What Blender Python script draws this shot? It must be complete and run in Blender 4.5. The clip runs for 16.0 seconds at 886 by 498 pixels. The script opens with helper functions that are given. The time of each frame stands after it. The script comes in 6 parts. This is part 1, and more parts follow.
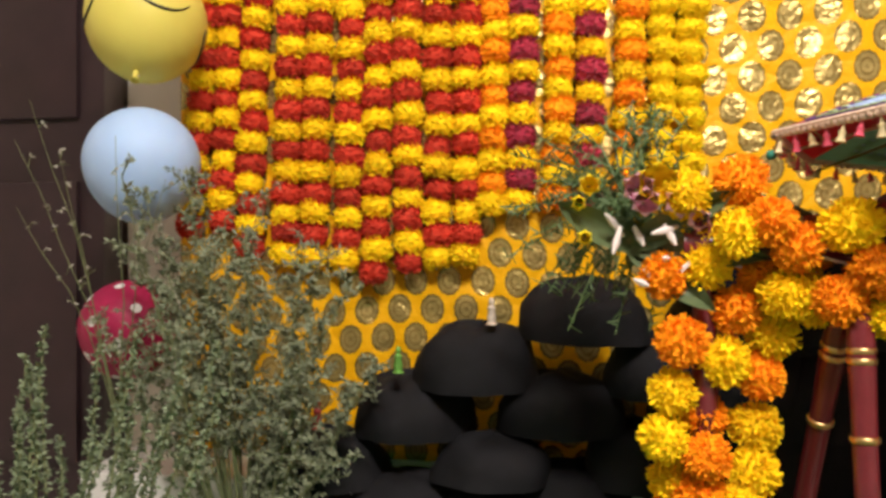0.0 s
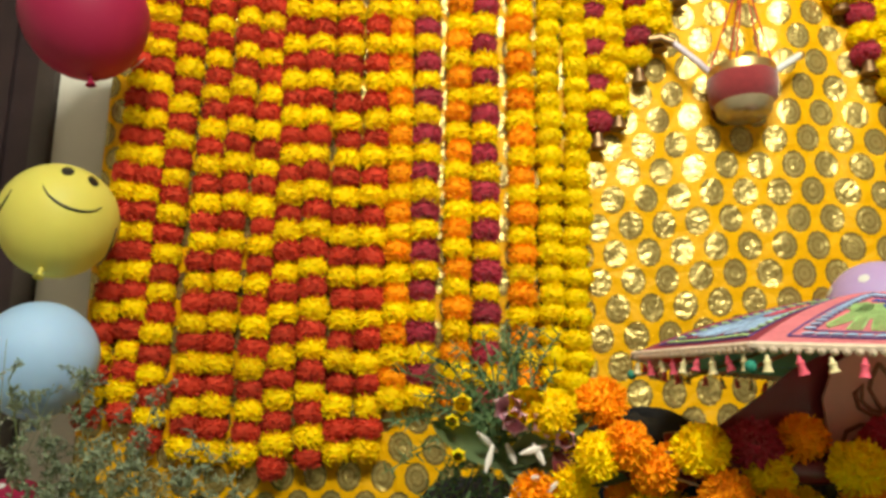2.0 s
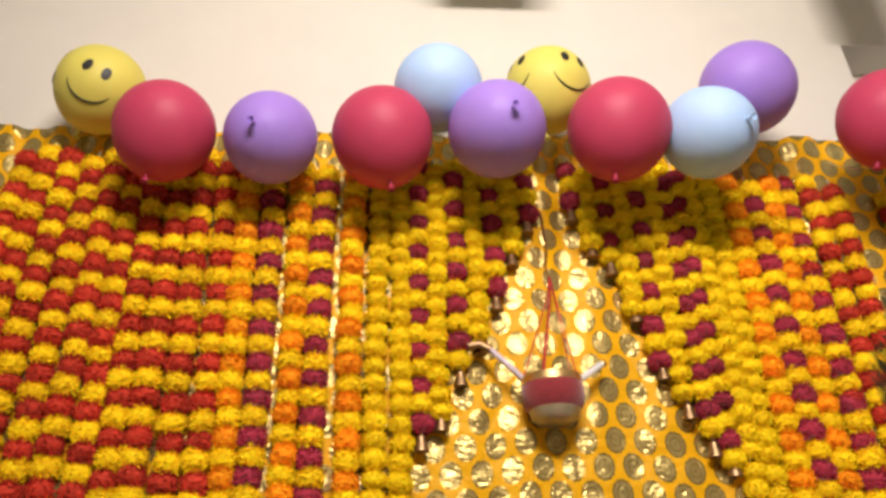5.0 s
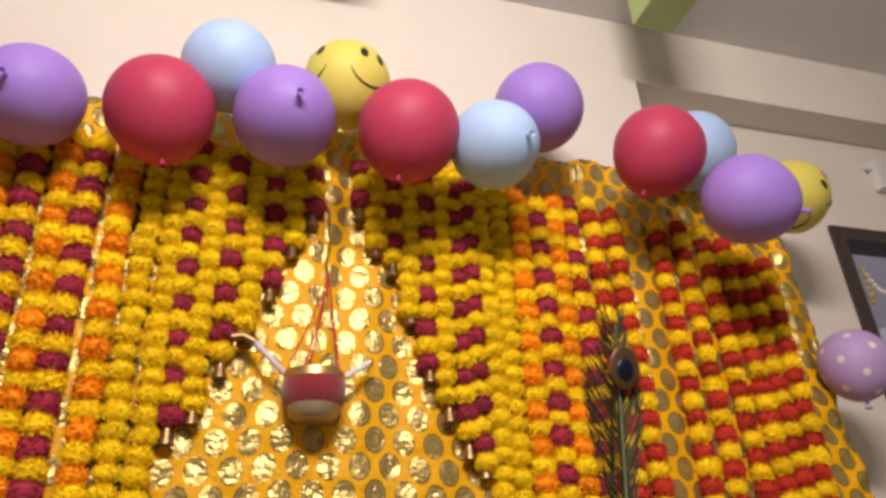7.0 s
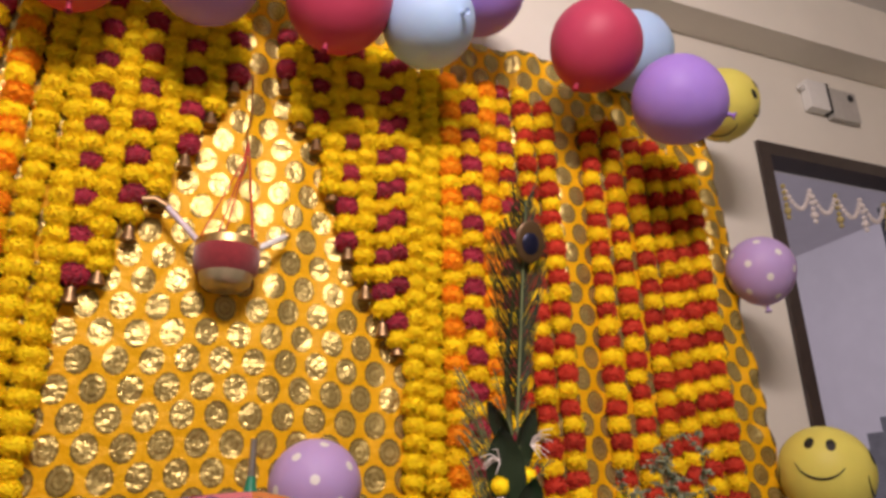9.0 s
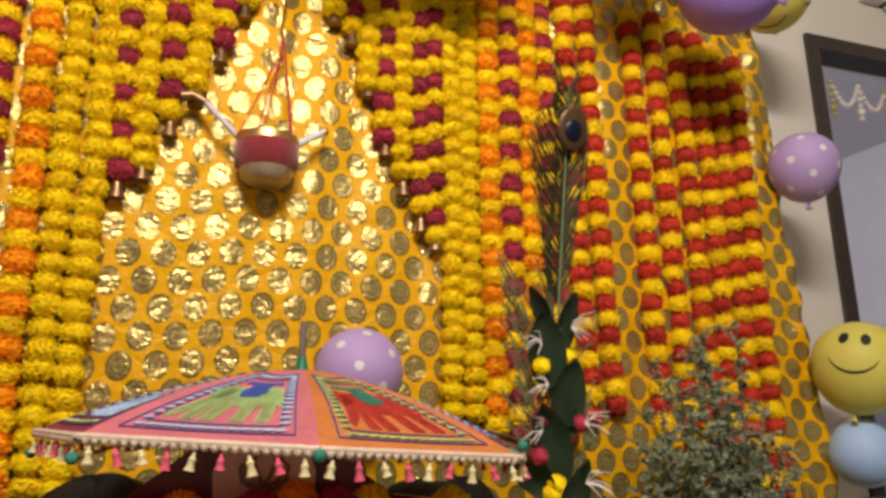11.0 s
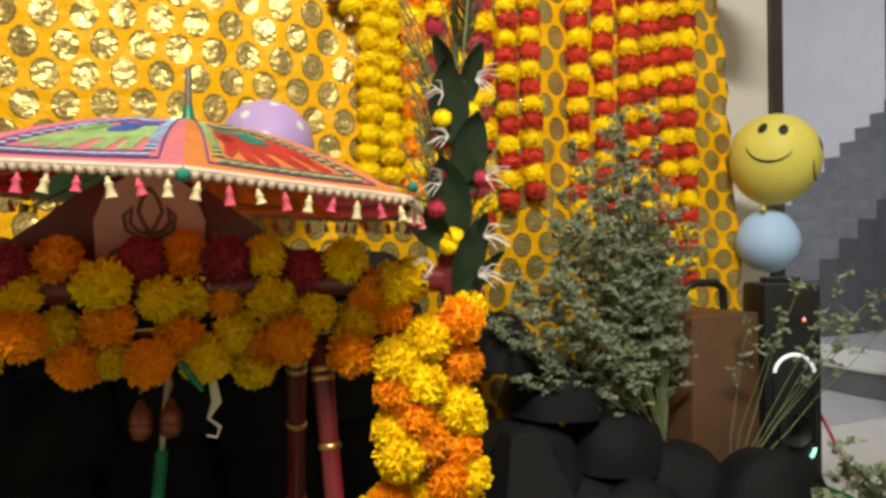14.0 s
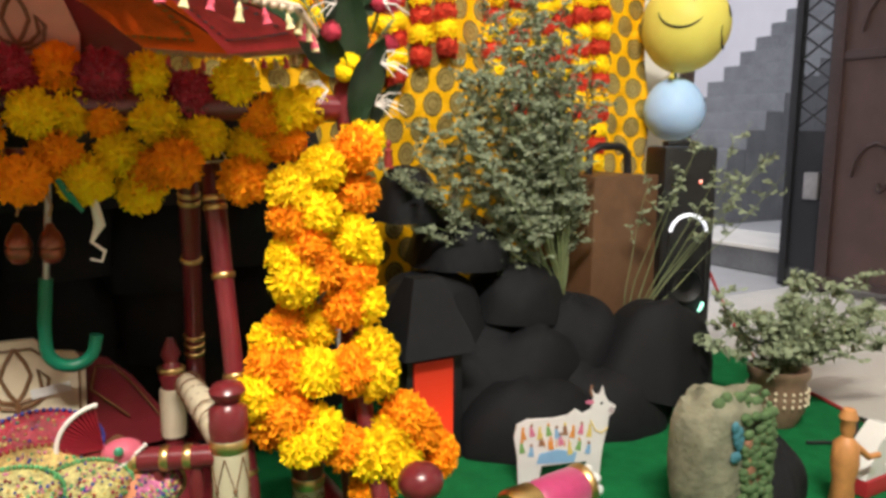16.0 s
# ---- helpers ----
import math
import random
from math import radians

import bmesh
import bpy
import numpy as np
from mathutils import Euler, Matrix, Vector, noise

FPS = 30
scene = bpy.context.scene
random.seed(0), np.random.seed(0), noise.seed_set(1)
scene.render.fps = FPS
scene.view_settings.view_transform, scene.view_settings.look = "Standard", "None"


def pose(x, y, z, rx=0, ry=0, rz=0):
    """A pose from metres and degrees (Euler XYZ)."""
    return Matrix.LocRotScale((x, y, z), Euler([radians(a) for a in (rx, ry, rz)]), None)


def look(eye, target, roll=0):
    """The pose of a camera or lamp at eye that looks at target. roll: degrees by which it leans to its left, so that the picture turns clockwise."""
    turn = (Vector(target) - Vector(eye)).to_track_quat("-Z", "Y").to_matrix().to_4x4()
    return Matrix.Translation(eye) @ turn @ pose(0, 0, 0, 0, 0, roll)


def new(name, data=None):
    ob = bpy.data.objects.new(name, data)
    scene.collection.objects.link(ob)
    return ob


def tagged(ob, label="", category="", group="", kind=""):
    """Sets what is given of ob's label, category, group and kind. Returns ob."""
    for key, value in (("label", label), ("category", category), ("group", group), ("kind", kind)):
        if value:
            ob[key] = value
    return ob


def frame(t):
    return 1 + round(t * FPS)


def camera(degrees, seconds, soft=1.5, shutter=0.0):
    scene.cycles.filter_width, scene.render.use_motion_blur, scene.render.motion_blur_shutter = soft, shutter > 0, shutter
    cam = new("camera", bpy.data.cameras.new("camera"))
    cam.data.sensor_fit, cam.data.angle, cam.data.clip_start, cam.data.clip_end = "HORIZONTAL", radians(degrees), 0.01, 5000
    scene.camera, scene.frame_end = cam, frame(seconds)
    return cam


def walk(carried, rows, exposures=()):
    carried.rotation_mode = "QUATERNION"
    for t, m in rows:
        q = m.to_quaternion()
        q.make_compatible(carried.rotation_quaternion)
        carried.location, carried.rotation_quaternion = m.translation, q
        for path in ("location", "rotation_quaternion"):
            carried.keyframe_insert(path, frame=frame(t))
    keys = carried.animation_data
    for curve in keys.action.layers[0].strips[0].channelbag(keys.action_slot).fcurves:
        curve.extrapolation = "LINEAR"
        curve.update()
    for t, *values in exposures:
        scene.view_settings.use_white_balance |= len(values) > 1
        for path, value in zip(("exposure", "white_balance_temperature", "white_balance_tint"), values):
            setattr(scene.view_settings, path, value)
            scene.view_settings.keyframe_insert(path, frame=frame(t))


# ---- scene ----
cam = camera(62.6, 16.0, soft=3.2)
METRES, EYE, TILT, LEAN, TURN = 1.15, 0.77, 0.0, 0.0, 8.5
ROWS = [
    (0.0, 0.0, 0.0, 0.0, 0.0, 0.0, -0.0),
    (0.5, 0.027, -0.018, 0.0282, -1.23, 3.0, -0.02),
    (1.0, 0.0518, -0.0319, 0.057, -2.44, 5.71, -0.07),
    (1.5, 0.0713, -0.0443, 0.0714, -3.38, 8.36, -0.19),
    (2.0, 0.0841, -0.0616, 0.0882, -4.47, 11.7, -0.14),
    (2.5, 0.1102, -0.0836, 0.12, -5.09, 15.0, -0.03),
    (3.0, 0.1182, -0.1101, 0.1541, -6.01, 18.53, 0.34),
    (3.5, 0.1246, -0.1433, 0.1917, -6.97, 22.02, 0.79),
    (4.0, 0.1394, -0.1757, 0.228, -8.14, 24.91, 1.17),
    (6.5, 0.3491, -0.2247, 0.2692, -22.21, 28.78, 3.13),
    (7.0, 0.3877, -0.2252, 0.2473, -25.22, 27.67, 3.08),
    (7.5, 0.4141, -0.2214, 0.2365, -27.75, 26.08, 2.78),
    (8.0, 0.4419, -0.2167, 0.2165, -29.42, 24.31, 2.39),
    (8.5, 0.4531, -0.2179, 0.2035, -30.25, 22.44, 1.95),
    (9.0, 0.4512, -0.2125, 0.1901, -30.73, 20.28, 1.51),
    (11.5, 0.4293, -0.1908, 0.1401, -27.81, 11.31, 1.15),
    (12.0, 0.4273, -0.1775, 0.1222, -27.4, 8.99, 1.18),
    (12.5, 0.4401, -0.1712, 0.1124, -27.65, 6.42, 1.13),
    (13.0, 0.46, -0.1682, 0.0933, -28.81, 3.96, 1.08),
    (13.5, 0.4948, -0.1743, 0.0734, -30.59, 1.73, 0.98),
    (14.0, 0.522, -0.1821, 0.0543, -32.68, -0.36, 0.84),
    (14.5, 0.5341, -0.1883, 0.0317, -34.72, -2.42, 0.6),
    (15.0, 0.5478, -0.1941, 0.0025, -36.33, -4.47, 0.32),
    (15.5, 0.5541, -0.2, -0.0239, -37.51, -6.51, -0.04),
    (16.0, 0.5545, -0.205, -0.0398, -38.45, -8.47, -0.31),
]
walk(cam, [(t, pose(0, 0, EYE, TILT, LEAN, TURN) @ pose(METRES * x, METRES * y, METRES * z, 90 + pitch, roll, yaw)) for t, x, y, z, yaw, pitch, roll in ROWS],
     exposures=((0.0, 0.6, 6500, 18), (2.0, 0.32, 6500, -4), (3.2, 0.18, 6500, -14), (4.2, 0.10, 6500, 10), (6.5, -0.20, 6500, 22), (9.0, -0.16, 6600, 28), (12.5, -0.02, 6500, 6), (14.5, 0.5, 6400, 4), (16.0, 0.9, 6300, 8)))

# ---- world, lamps ----
world = bpy.data.worlds.new("world")
scene.world = world
world.use_nodes = True
bg = world.node_tree.nodes["Background"]
bg.inputs["Color"].default_value = (0.75, 0.78, 0.85, 1)
bg.inputs["Strength"].default_value = 0.25


def area_lamp(name, eye, target, w, h, watts, colour):
    d = bpy.data.lights.new(name, "AREA")
    d.shape, d.size, d.size_y, d.energy, d.color = "RECTANGLE", w, h, watts, colour
    ob = new(name, d)
    ob.matrix_world = look(eye, target)
    return ob


area_lamp("tube_lamp", (0.48, -0.95, 3.12), (1.2, 1.7, 1.3), 1.25, 0.20, 95, (1.0, 0.93, 0.82))
# Added fill that brightens the lobby; no fixture is known there.
area_lamp("lobby_fill", (3.4, 3.6, 3.9), (5.2, 6.5, 1.2), 1.1, 1.1, 170, (0.9, 0.92, 1.0))


# ---- materials ----
def mat(name, col, rough=0.6, metal=0.0, var=0.12, scale=40.0, bump=0.0, bscale=None, sheen=0.0, spec=0.5, coat=0.0, trans=0.0, island=0.0, sub=0.0):
    m = bpy.data.materials.new(name)
    m.use_nodes = True
    nt = m.node_tree
    b = nt.nodes["Principled BSDF"]
    b.inputs["Roughness"].default_value = rough
    b.inputs["Metallic"].default_value = metal
    b.inputs["Specular IOR Level"].default_value = spec
    b.inputs["Coat Weight"].default_value = coat
    b.inputs["Sheen Weight"].default_value = sheen
    b.inputs["Transmission Weight"].default_value = trans
    if sub:
        b.inputs["Subsurface Weight"].default_value = sub
        b.inputs["Subsurface Radius"].default_value = (0.02, 0.012, 0.008)
    tc = nt.nodes.new("ShaderNodeTexCoord")
    n1 = nt.nodes.new("ShaderNodeTexNoise")
    n1.inputs["Scale"].default_value, n1.inputs["Detail"].default_value = scale, 5
    n2 = nt.nodes.new("ShaderNodeTexNoise")
    n2.inputs["Scale"].default_value, n2.inputs["Detail"].default_value = scale / 9, 3
    nt.links.new(tc.outputs["Object"], n1.inputs["Vector"])
    nt.links.new(tc.outputs["Object"], n2.inputs["Vector"])
    add = nt.nodes.new("ShaderNodeMath")
    add.operation = "ADD"
    nt.links.new(n1.outputs["Fac"], add.inputs[0])
    nt.links.new(n2.outputs["Fac"], add.inputs[1])
    last = add.outputs[0]
    lo = 0.6
    if island:
        info = nt.nodes.new("ShaderNodeObjectInfo")
        geo = nt.nodes.new("ShaderNodeNewGeometry")
        s = nt.nodes.new("ShaderNodeMath")
        s.operation = "ADD"
        nt.links.new(info.outputs["Random"], s.inputs[0])
        nt.links.new(geo.outputs["Random Per Island"], s.inputs[1])
        k = nt.nodes.new("ShaderNodeMath")
        k.operation = "MULTIPLY_ADD"
        k.inputs[1].default_value = island
        nt.links.new(s.outputs[0], k.inputs[0])
        nt.links.new(last, k.inputs[2])
        last = k.outputs[0]
        lo = 0.6 + island * 0.5
    mr = nt.nodes.new("ShaderNodeMapRange")
    mr.inputs["From Min"].default_value, mr.inputs["From Max"].default_value = lo, lo + 0.8
    mr.inputs["To Min"].default_value, mr.inputs["To Max"].default_value = 1 - var, 1 + var
    nt.links.new(last, mr.inputs["Value"])
    mul = nt.nodes.new("ShaderNodeVectorMath")
    mul.operation = "SCALE"
    mul.inputs[0].default_value = col
    nt.links.new(mr.outputs[0], mul.inputs["Scale"])
    nt.links.new(mul.outputs[0], b.inputs["Base Color"])
    if bump:
        bp = nt.nodes.new("ShaderNodeBump")
        bp.inputs["Strength"].default_value, bp.inputs["Distance"].default_value = bump, 0.004
        n3 = nt.nodes.new("ShaderNodeTexNoise")
        n3.inputs["Scale"].default_value, n3.inputs["Detail"].default_value = bscale or scale * 3, 6
        nt.links.new(tc.outputs["Object"], n3.inputs["Vector"])
        nt.links.new(n3.outputs["Fac"], bp.inputs["Height"])
        nt.links.new(bp.outputs[0], b.inputs["Normal"])
    return m


M_WALL = mat("wall_paint", (0.78, 0.74, 0.66), 0.7, var=0.04, scale=6, bump=0.15, bscale=180)
M_CEIL = mat("ceiling_paint", (0.72, 0.71, 0.70), 0.8, var=0.04, scale=5, bump=0.1)
M_GREENP = mat("green_paint", (0.42, 0.55, 0.22), 0.6, var=0.06, scale=8)
M_FLOOR = mat("marble_floor", (0.62, 0.58, 0.53), 0.25, var=0.12, scale=5)
M_CARPET = mat("green_carpet", (0.012, 0.17, 0.05), 0.95, var=0.3, scale=220, bump=0.9, bscale=700, spec=0.1)
M_DOOR = mat("dark_door_wood", (0.03, 0.015, 0.017), 0.45, var=0.3, scale=14, bump=0.1)
M_FRAME = mat("dark_frame_wood", (0.05, 0.035, 0.03), 0.5, var=0.25, scale=20)
M_RED = mat("red_petals", (0.52, 0.045, 0.02), 0.75, var=0.35, scale=90, sheen=0.03, spec=0.2, island=0.5, sub=0.35)
M_YEL = mat("yellow_petals", (0.96, 0.64, 0.002), 0.75, var=0.25, scale=90, sheen=0.03, spec=0.2, island=0.5, sub=0.35)
M_LEMON = mat("lemon_petals", (1.0, 0.71, 0.002), 0.7, var=0.12, scale=90, sheen=0.03, spec=0.2, island=0.4, sub=0.35)
M_ORG = mat("orange_petals", (0.95, 0.34, 0.003), 0.75, var=0.25, scale=90, sheen=0.03, spec=0.2, island=0.5, sub=0.35)
M_MAR = mat("maroon_petals", (0.36, 0.013, 0.042), 0.75, var=0.35, scale=90, sheen=0.2, island=0.5, sub=0.35)
M_STR = mat("cotton_string", (0.7, 0.62, 0.5), 0.9)
M_GOLD = mat("gold_metal", (0.75, 0.52, 0.22), 0.35, metal=1.0, var=0.15, scale=60)
M_BRASSD = mat("dark_brass", (0.32, 0.2, 0.1), 0.4, metal=0.9, var=0.3, scale=90)
M_BURG = mat("burgundy_lacquer", (0.17, 0.018, 0.025), 0.28, var=0.25, scale=25, coat=0.4)
M_CREAM = mat("cream_lacquer", (0.72, 0.62, 0.45), 0.35, var=0.08, scale=30, coat=0.3)
M_BROWN = mat("brown_lines", (0.2, 0.1, 0.045), 0.5, var=0.2)
M_BLACK = mat("black_cloth", (0.0062, 0.0062, 0.008), 0.7, var=0.4, scale=60, bump=0.6, bscale=500, spec=0.3)
M_LEAF = mat("bush_leaf", (0.15, 0.20, 0.11), 0.6, var=0.4, scale=30, island=0.7)
M_LEAF2 = mat("grey_green_leaf", (0.175, 0.205, 0.125), 0.65, var=0.4, scale=30, island=0.7)
M_STEM = mat("green_stem", (0.16, 0.19, 0.08), 0.7, var=0.3, scale=50)
M_DARKLEAF = mat("glossy_dark_leaf", (0.016, 0.034, 0.014), 0.35, var=0.35, scale=40, bump=0.3, bscale=60)
M_WHITE = mat("white_plastic", (0.75, 0.74, 0.72), 0.4, var=0.05)
M_PINKW = mat("white_petal", (0.8, 0.72, 0.68), 0.6, var=0.1, island=0.3)
M_BLKP = mat("black_plastic", (0.012, 0.012, 0.014), 0.4, var=0.3)
M_INK = mat("black_ink", (0.015, 0.013, 0.01), 0.5)


def balloon_mat(name, col):
    return mat(name, col, 0.5, var=0.06, scale=12, spec=0.3, sub=0.15)


M_BRED = balloon_mat("red_balloon_rubber", (0.50, 0.05, 0.11))
M_BPUR = balloon_mat("purple_balloon_rubber", (0.36, 0.22, 0.68))
M_BLIL = balloon_mat("lilac_balloon_rubber", (0.48, 0.34, 0.64))
M_BBLU = balloon_mat("pale_blue_balloon_rubber", (0.42, 0.61, 0.90))
M_BYEL = balloon_mat("yellow_balloon_rubber", (0.72, 0.64, 0.13))
# Dark red; on the undotted wall balloon it is red with shade mixed in.
M_BDARKRED = balloon_mat("dark_and_shaded_red_rubber", (0.36, 0.015, 0.07))


def brocade():
    """Golden satin with a lattice of foil motifs."""
    m = bpy.data.materials.new("gold_brocade")
    m.use_nodes = True
    nt = m.node_tree
    N, L = nt.nodes, nt.links

    def math_(op, a, b=None, c=None):
        n = N.new("ShaderNodeMath")
        n.operation = op
        for i, v in enumerate((a, b, c)):
            if v is None:
                continue
            if isinstance(v, (int, float)):
                n.inputs[i].default_value = v
            else:
                L.new(v, n.inputs[i])
        return n.outputs[0]

    b = N["Principled BSDF"]
    uv = N.new("ShaderNodeUVMap")
    sep = N.new("ShaderNodeSeparateXYZ")
    L.new(uv.outputs[0], sep.inputs[0])
    u, v = math_("DIVIDE", sep.outputs[0], 0.081), math_("DIVIDE", sep.outputs[1], 0.137)
    dist = []
    for o in (0.0, 0.5):
        du = math_("MULTIPLY", math_("SUBTRACT", math_("FRACT", math_("ADD", u, o)), 0.5), 0.081)
        dv = math_("MULTIPLY", math_("SUBTRACT", math_("FRACT", math_("ADD", v, o)), 0.5), 0.137 * 0.82)
        ang = math_("ARCTAN2", dv, du)
        wob = math_("MULTIPLY", math_("SINE", math_("MULTIPLY", ang, 12.0)), 0.0006)
        dist.append(math_("ADD", math_("SQRT", math_("ADD", math_("MULTIPLY", du, du), math_("MULTIPLY", dv, dv))), wob))
    d = math_("MINIMUM", dist[0], dist[1])
    dot = math_("LESS_THAN", d, 0.0292)
    crk = N.new("ShaderNodeTexNoise")
    crk.inputs["Scale"].default_value, crk.inputs["Detail"].default_value = 75, 3
    L.new(uv.outputs[0], crk.inputs["Vector"])
    rim = math_("GREATER_THAN", d, 0.0262)
    inner = math_("LESS_THAN", math_("ABSOLUTE", math_("SUBTRACT", d, 0.0155)), 0.0014)
    motif = math_("GREATER_THAN", math_("ADD", math_("SINE", math_("MULTIPLY", d, 560.0)), math_("MULTIPLY", crk.outputs["Fac"], 2.2)), 1.75)
    ring = math_("MAXIMUM", math_("MULTIPLY", rim, 0.75), math_("MAXIMUM", math_("MULTIPLY", inner, 0.7), math_("MULTIPLY", motif, 0.55)))
    crease = N.new("ShaderNodeTexVoronoi")
    crease.feature = "DISTANCE_TO_EDGE"
    crease.inputs["Scale"].default_value = 11
    L.new(uv.outputs[0], crease.inputs["Vector"])
    fold = math_("MINIMUM", math_("MULTIPLY", crease.outputs["Distance"], 5.0), 1.0)
    tcn = N.new("ShaderNodeTexNoise")
    tcn.inputs["Scale"].default_value, tcn.inputs["Detail"].default_value = 30, 5
    L.new(uv.outputs[0], tcn.inputs["Vector"])
    big = N.new("ShaderNodeTexNoise")
    big.inputs["Scale"].default_value, big.inputs["Detail"].default_value = 9, 4
    L.new(uv.outputs[0], big.inputs["Vector"])
    ground = N.new("ShaderNodeMixRGB")
    ground.inputs["Color1"].default_value, ground.inputs["Color2"].default_value = (0.78, 0.37, 0.0, 1), (0.92, 0.50, 0.0, 1)
    L.new(tcn.outputs["Fac"], ground.inputs["Fac"])
    foil = N.new("ShaderNodeMixRGB")
    foil.inputs["Color1"].default_value, foil.inputs["Color2"].default_value = (0.58, 0.45, 0.16, 1), (0.27, 0.165, 0.03, 1)
    L.new(ring, foil.inputs["Fac"])
    mix = N.new("ShaderNodeMixRGB")
    L.new(dot, mix.inputs["Fac"])
    L.new(ground.outputs[0], mix.inputs["Color1"])
    L.new(foil.outputs[0], mix.inputs["Color2"])
    L.new(mix.outputs[0], b.inputs["Base Color"])
    L.new(math_("MULTIPLY", dot, 0.65), b.inputs["Metallic"])
    b.inputs["Specular IOR Level"].default_value = 0.2
    L.new(math_("SUBTRACT", 0.52, math_("MULTIPLY", dot, 0.26)), b.inputs["Roughness"])
    bp = N.new("ShaderNodeBump")
    bp.inputs["Strength"].default_value, bp.inputs["Distance"].default_value = 0.7, 0.008
    L.new(math_("ADD", math_("ADD", math_("MULTIPLY", big.outputs["Fac"], 2.6), math_("MULTIPLY", fold, 0.35)), math_("MULTIPLY", crk.outputs["Fac"], math_("MULTIPLY_ADD", dot, 0.5, 0.12))), bp.inputs["Height"])
    L.new(bp.outputs[0], b.inputs["Normal"])
    return m


M_BROCADE = brocade()


# ---- shape helpers: each gives (verts, faces) ----
def join(*gs):
    vs, fs = [], []
    for v, f in gs:
        o = len(vs)
        vs += [tuple(p) for p in v]
        fs += [tuple(i + o for i in q) for q in f]
    return vs, fs


def moved(g, m):
    return [tuple(m @ Vector(p)) for p in g[0]], g[1]


def lathe(profile, seg=20, cap=True):
    """Profile of (radius, z)."""
    vs, fs = [], []
    for r, z in profile:
        vs += [(r * math.cos(2 * math.pi * k / seg), r * math.sin(2 * math.pi * k / seg), z) for k in range(seg)]
    for i in range(len(profile) - 1):
        for k in range(seg):
            a, b = i * seg + k, i * seg + (k + 1) % seg
            fs.append((a, b, b + seg, a + seg))
    if cap:
        fs.append(tuple(range(seg - 1, -1, -1)))
        fs.append(tuple(range(len(vs) - seg, len(vs))))
    return vs, fs


def tube(pts, rad, seg=6):
    """A tube along points; rad: a number, or one a point."""
    pts = [Vector(p) for p in pts]
    n = len(pts)
    rads = rad if isinstance(rad, (list, tuple)) else [rad] * n
    vs, fs = [], []
    side = None
    for i, p in enumerate(pts):
        d = (pts[min(i + 1, n - 1)] - pts[max(i - 1, 0)]).normalized()
        if side is None:
            side = d.orthogonal().normalized()
        side = (side - d * side.dot(d)).normalized()
        up = d.cross(side)
        for k in range(seg):
            a = 2 * math.pi * k / seg
            vs.append(tuple(p + (side * math.cos(a) + up * math.sin(a)) * rads[i]))
    for i in range(n - 1):
        for k in range(seg):
            a, b = i * seg + k, i * seg + (k + 1) % seg
            fs.append((a, b, b + seg, a + seg))
    fs.append(tuple(range(seg - 1, -1, -1)))
    fs.append(tuple(range(len(vs) - seg, len(vs))))
    return vs, fs


def box(x0, y0, z0, x1, y1, z1, bevel=0.0):
    bm = bmesh.new()
    bmesh.ops.create_cube(bm, size=1)
    for v in bm.verts:
        v.co = ((x0 + x1) / 2 + v.co.x * (x1 - x0), (y0 + y1) / 2 + v.co.y * (y1 - y0), (z0 + z1) / 2 + v.co.z * (z1 - z0))
    if bevel:
        bmesh.ops.bevel(bm, geom=bm.edges[:], offset=bevel, segments=2, affect="EDGES", profile=0.7)
    bm.verts.index_update()
    g = [tuple(v.co) for v in bm.verts], [tuple(v.index for v in f.verts) for f in bm.faces]
    bm.free()
    return g


def ball(r, seg=16, rings=10, sx=1.0, sy=1.0, sz=1.0, at=(0, 0, 0)):
    vs, fs = lathe([(max(1e-4, r * math.sin(math.pi * i / rings)), -r * math.cos(math.pi * i / rings)) for i in range(rings + 1)], seg)
    return [(x * sx + at[0], y * sy + at[1], z * sz + at[2]) for x, y, z in vs], fs


def slab(outline, thick):
    """A flat outline in x, z with a thickness in y."""
    n = len(outline)
    vs = [(x, 0, z) for x, z in outline] + [(x, thick, z) for x, z in outline]
    fs = [tuple(range(n)), tuple(range(2 * n - 1, n - 1, -1))] + [(i, n + i, n + (i + 1) % n, (i + 1) % n) for i in range(n)]
    return vs, fs


def mesh(name, g, material, smooth=True):
    me = bpy.data.meshes.new(name)
    me.from_pydata(g[0], [], g[1])
    me.materials.append(material)
    me.validate()
    if smooth:
        me.shade_smooth()
        me.set_sharp_from_angle(angle=radians(50))
    return me


def part(name, g, material, parent, label="", smooth=True, m=None):
    ob = new(name, g if isinstance(g, bpy.types.Mesh) else mesh(name, g, material, smooth))
    ob.parent = parent
    if m is not None:
        ob.matrix_basis = m
    if label:
        ob["label"] = label
    return ob


def thing(name, label, category, at=(0, 0, 0), group="", kind="", m=None):
    ob = tagged(new(name), label, category, group, kind)
    ob.empty_display_size = 0.05
    ob.matrix_basis = m if m is not None else Matrix.Translation(at)
    return ob


def solid(name, g, material, label, category, kind="", group="", m=None, smooth=True):
    ob = tagged(new(name, mesh(name, g, material, smooth)), label, category, group, kind)
    if m is not None:
        ob.matrix_basis = m
    return ob


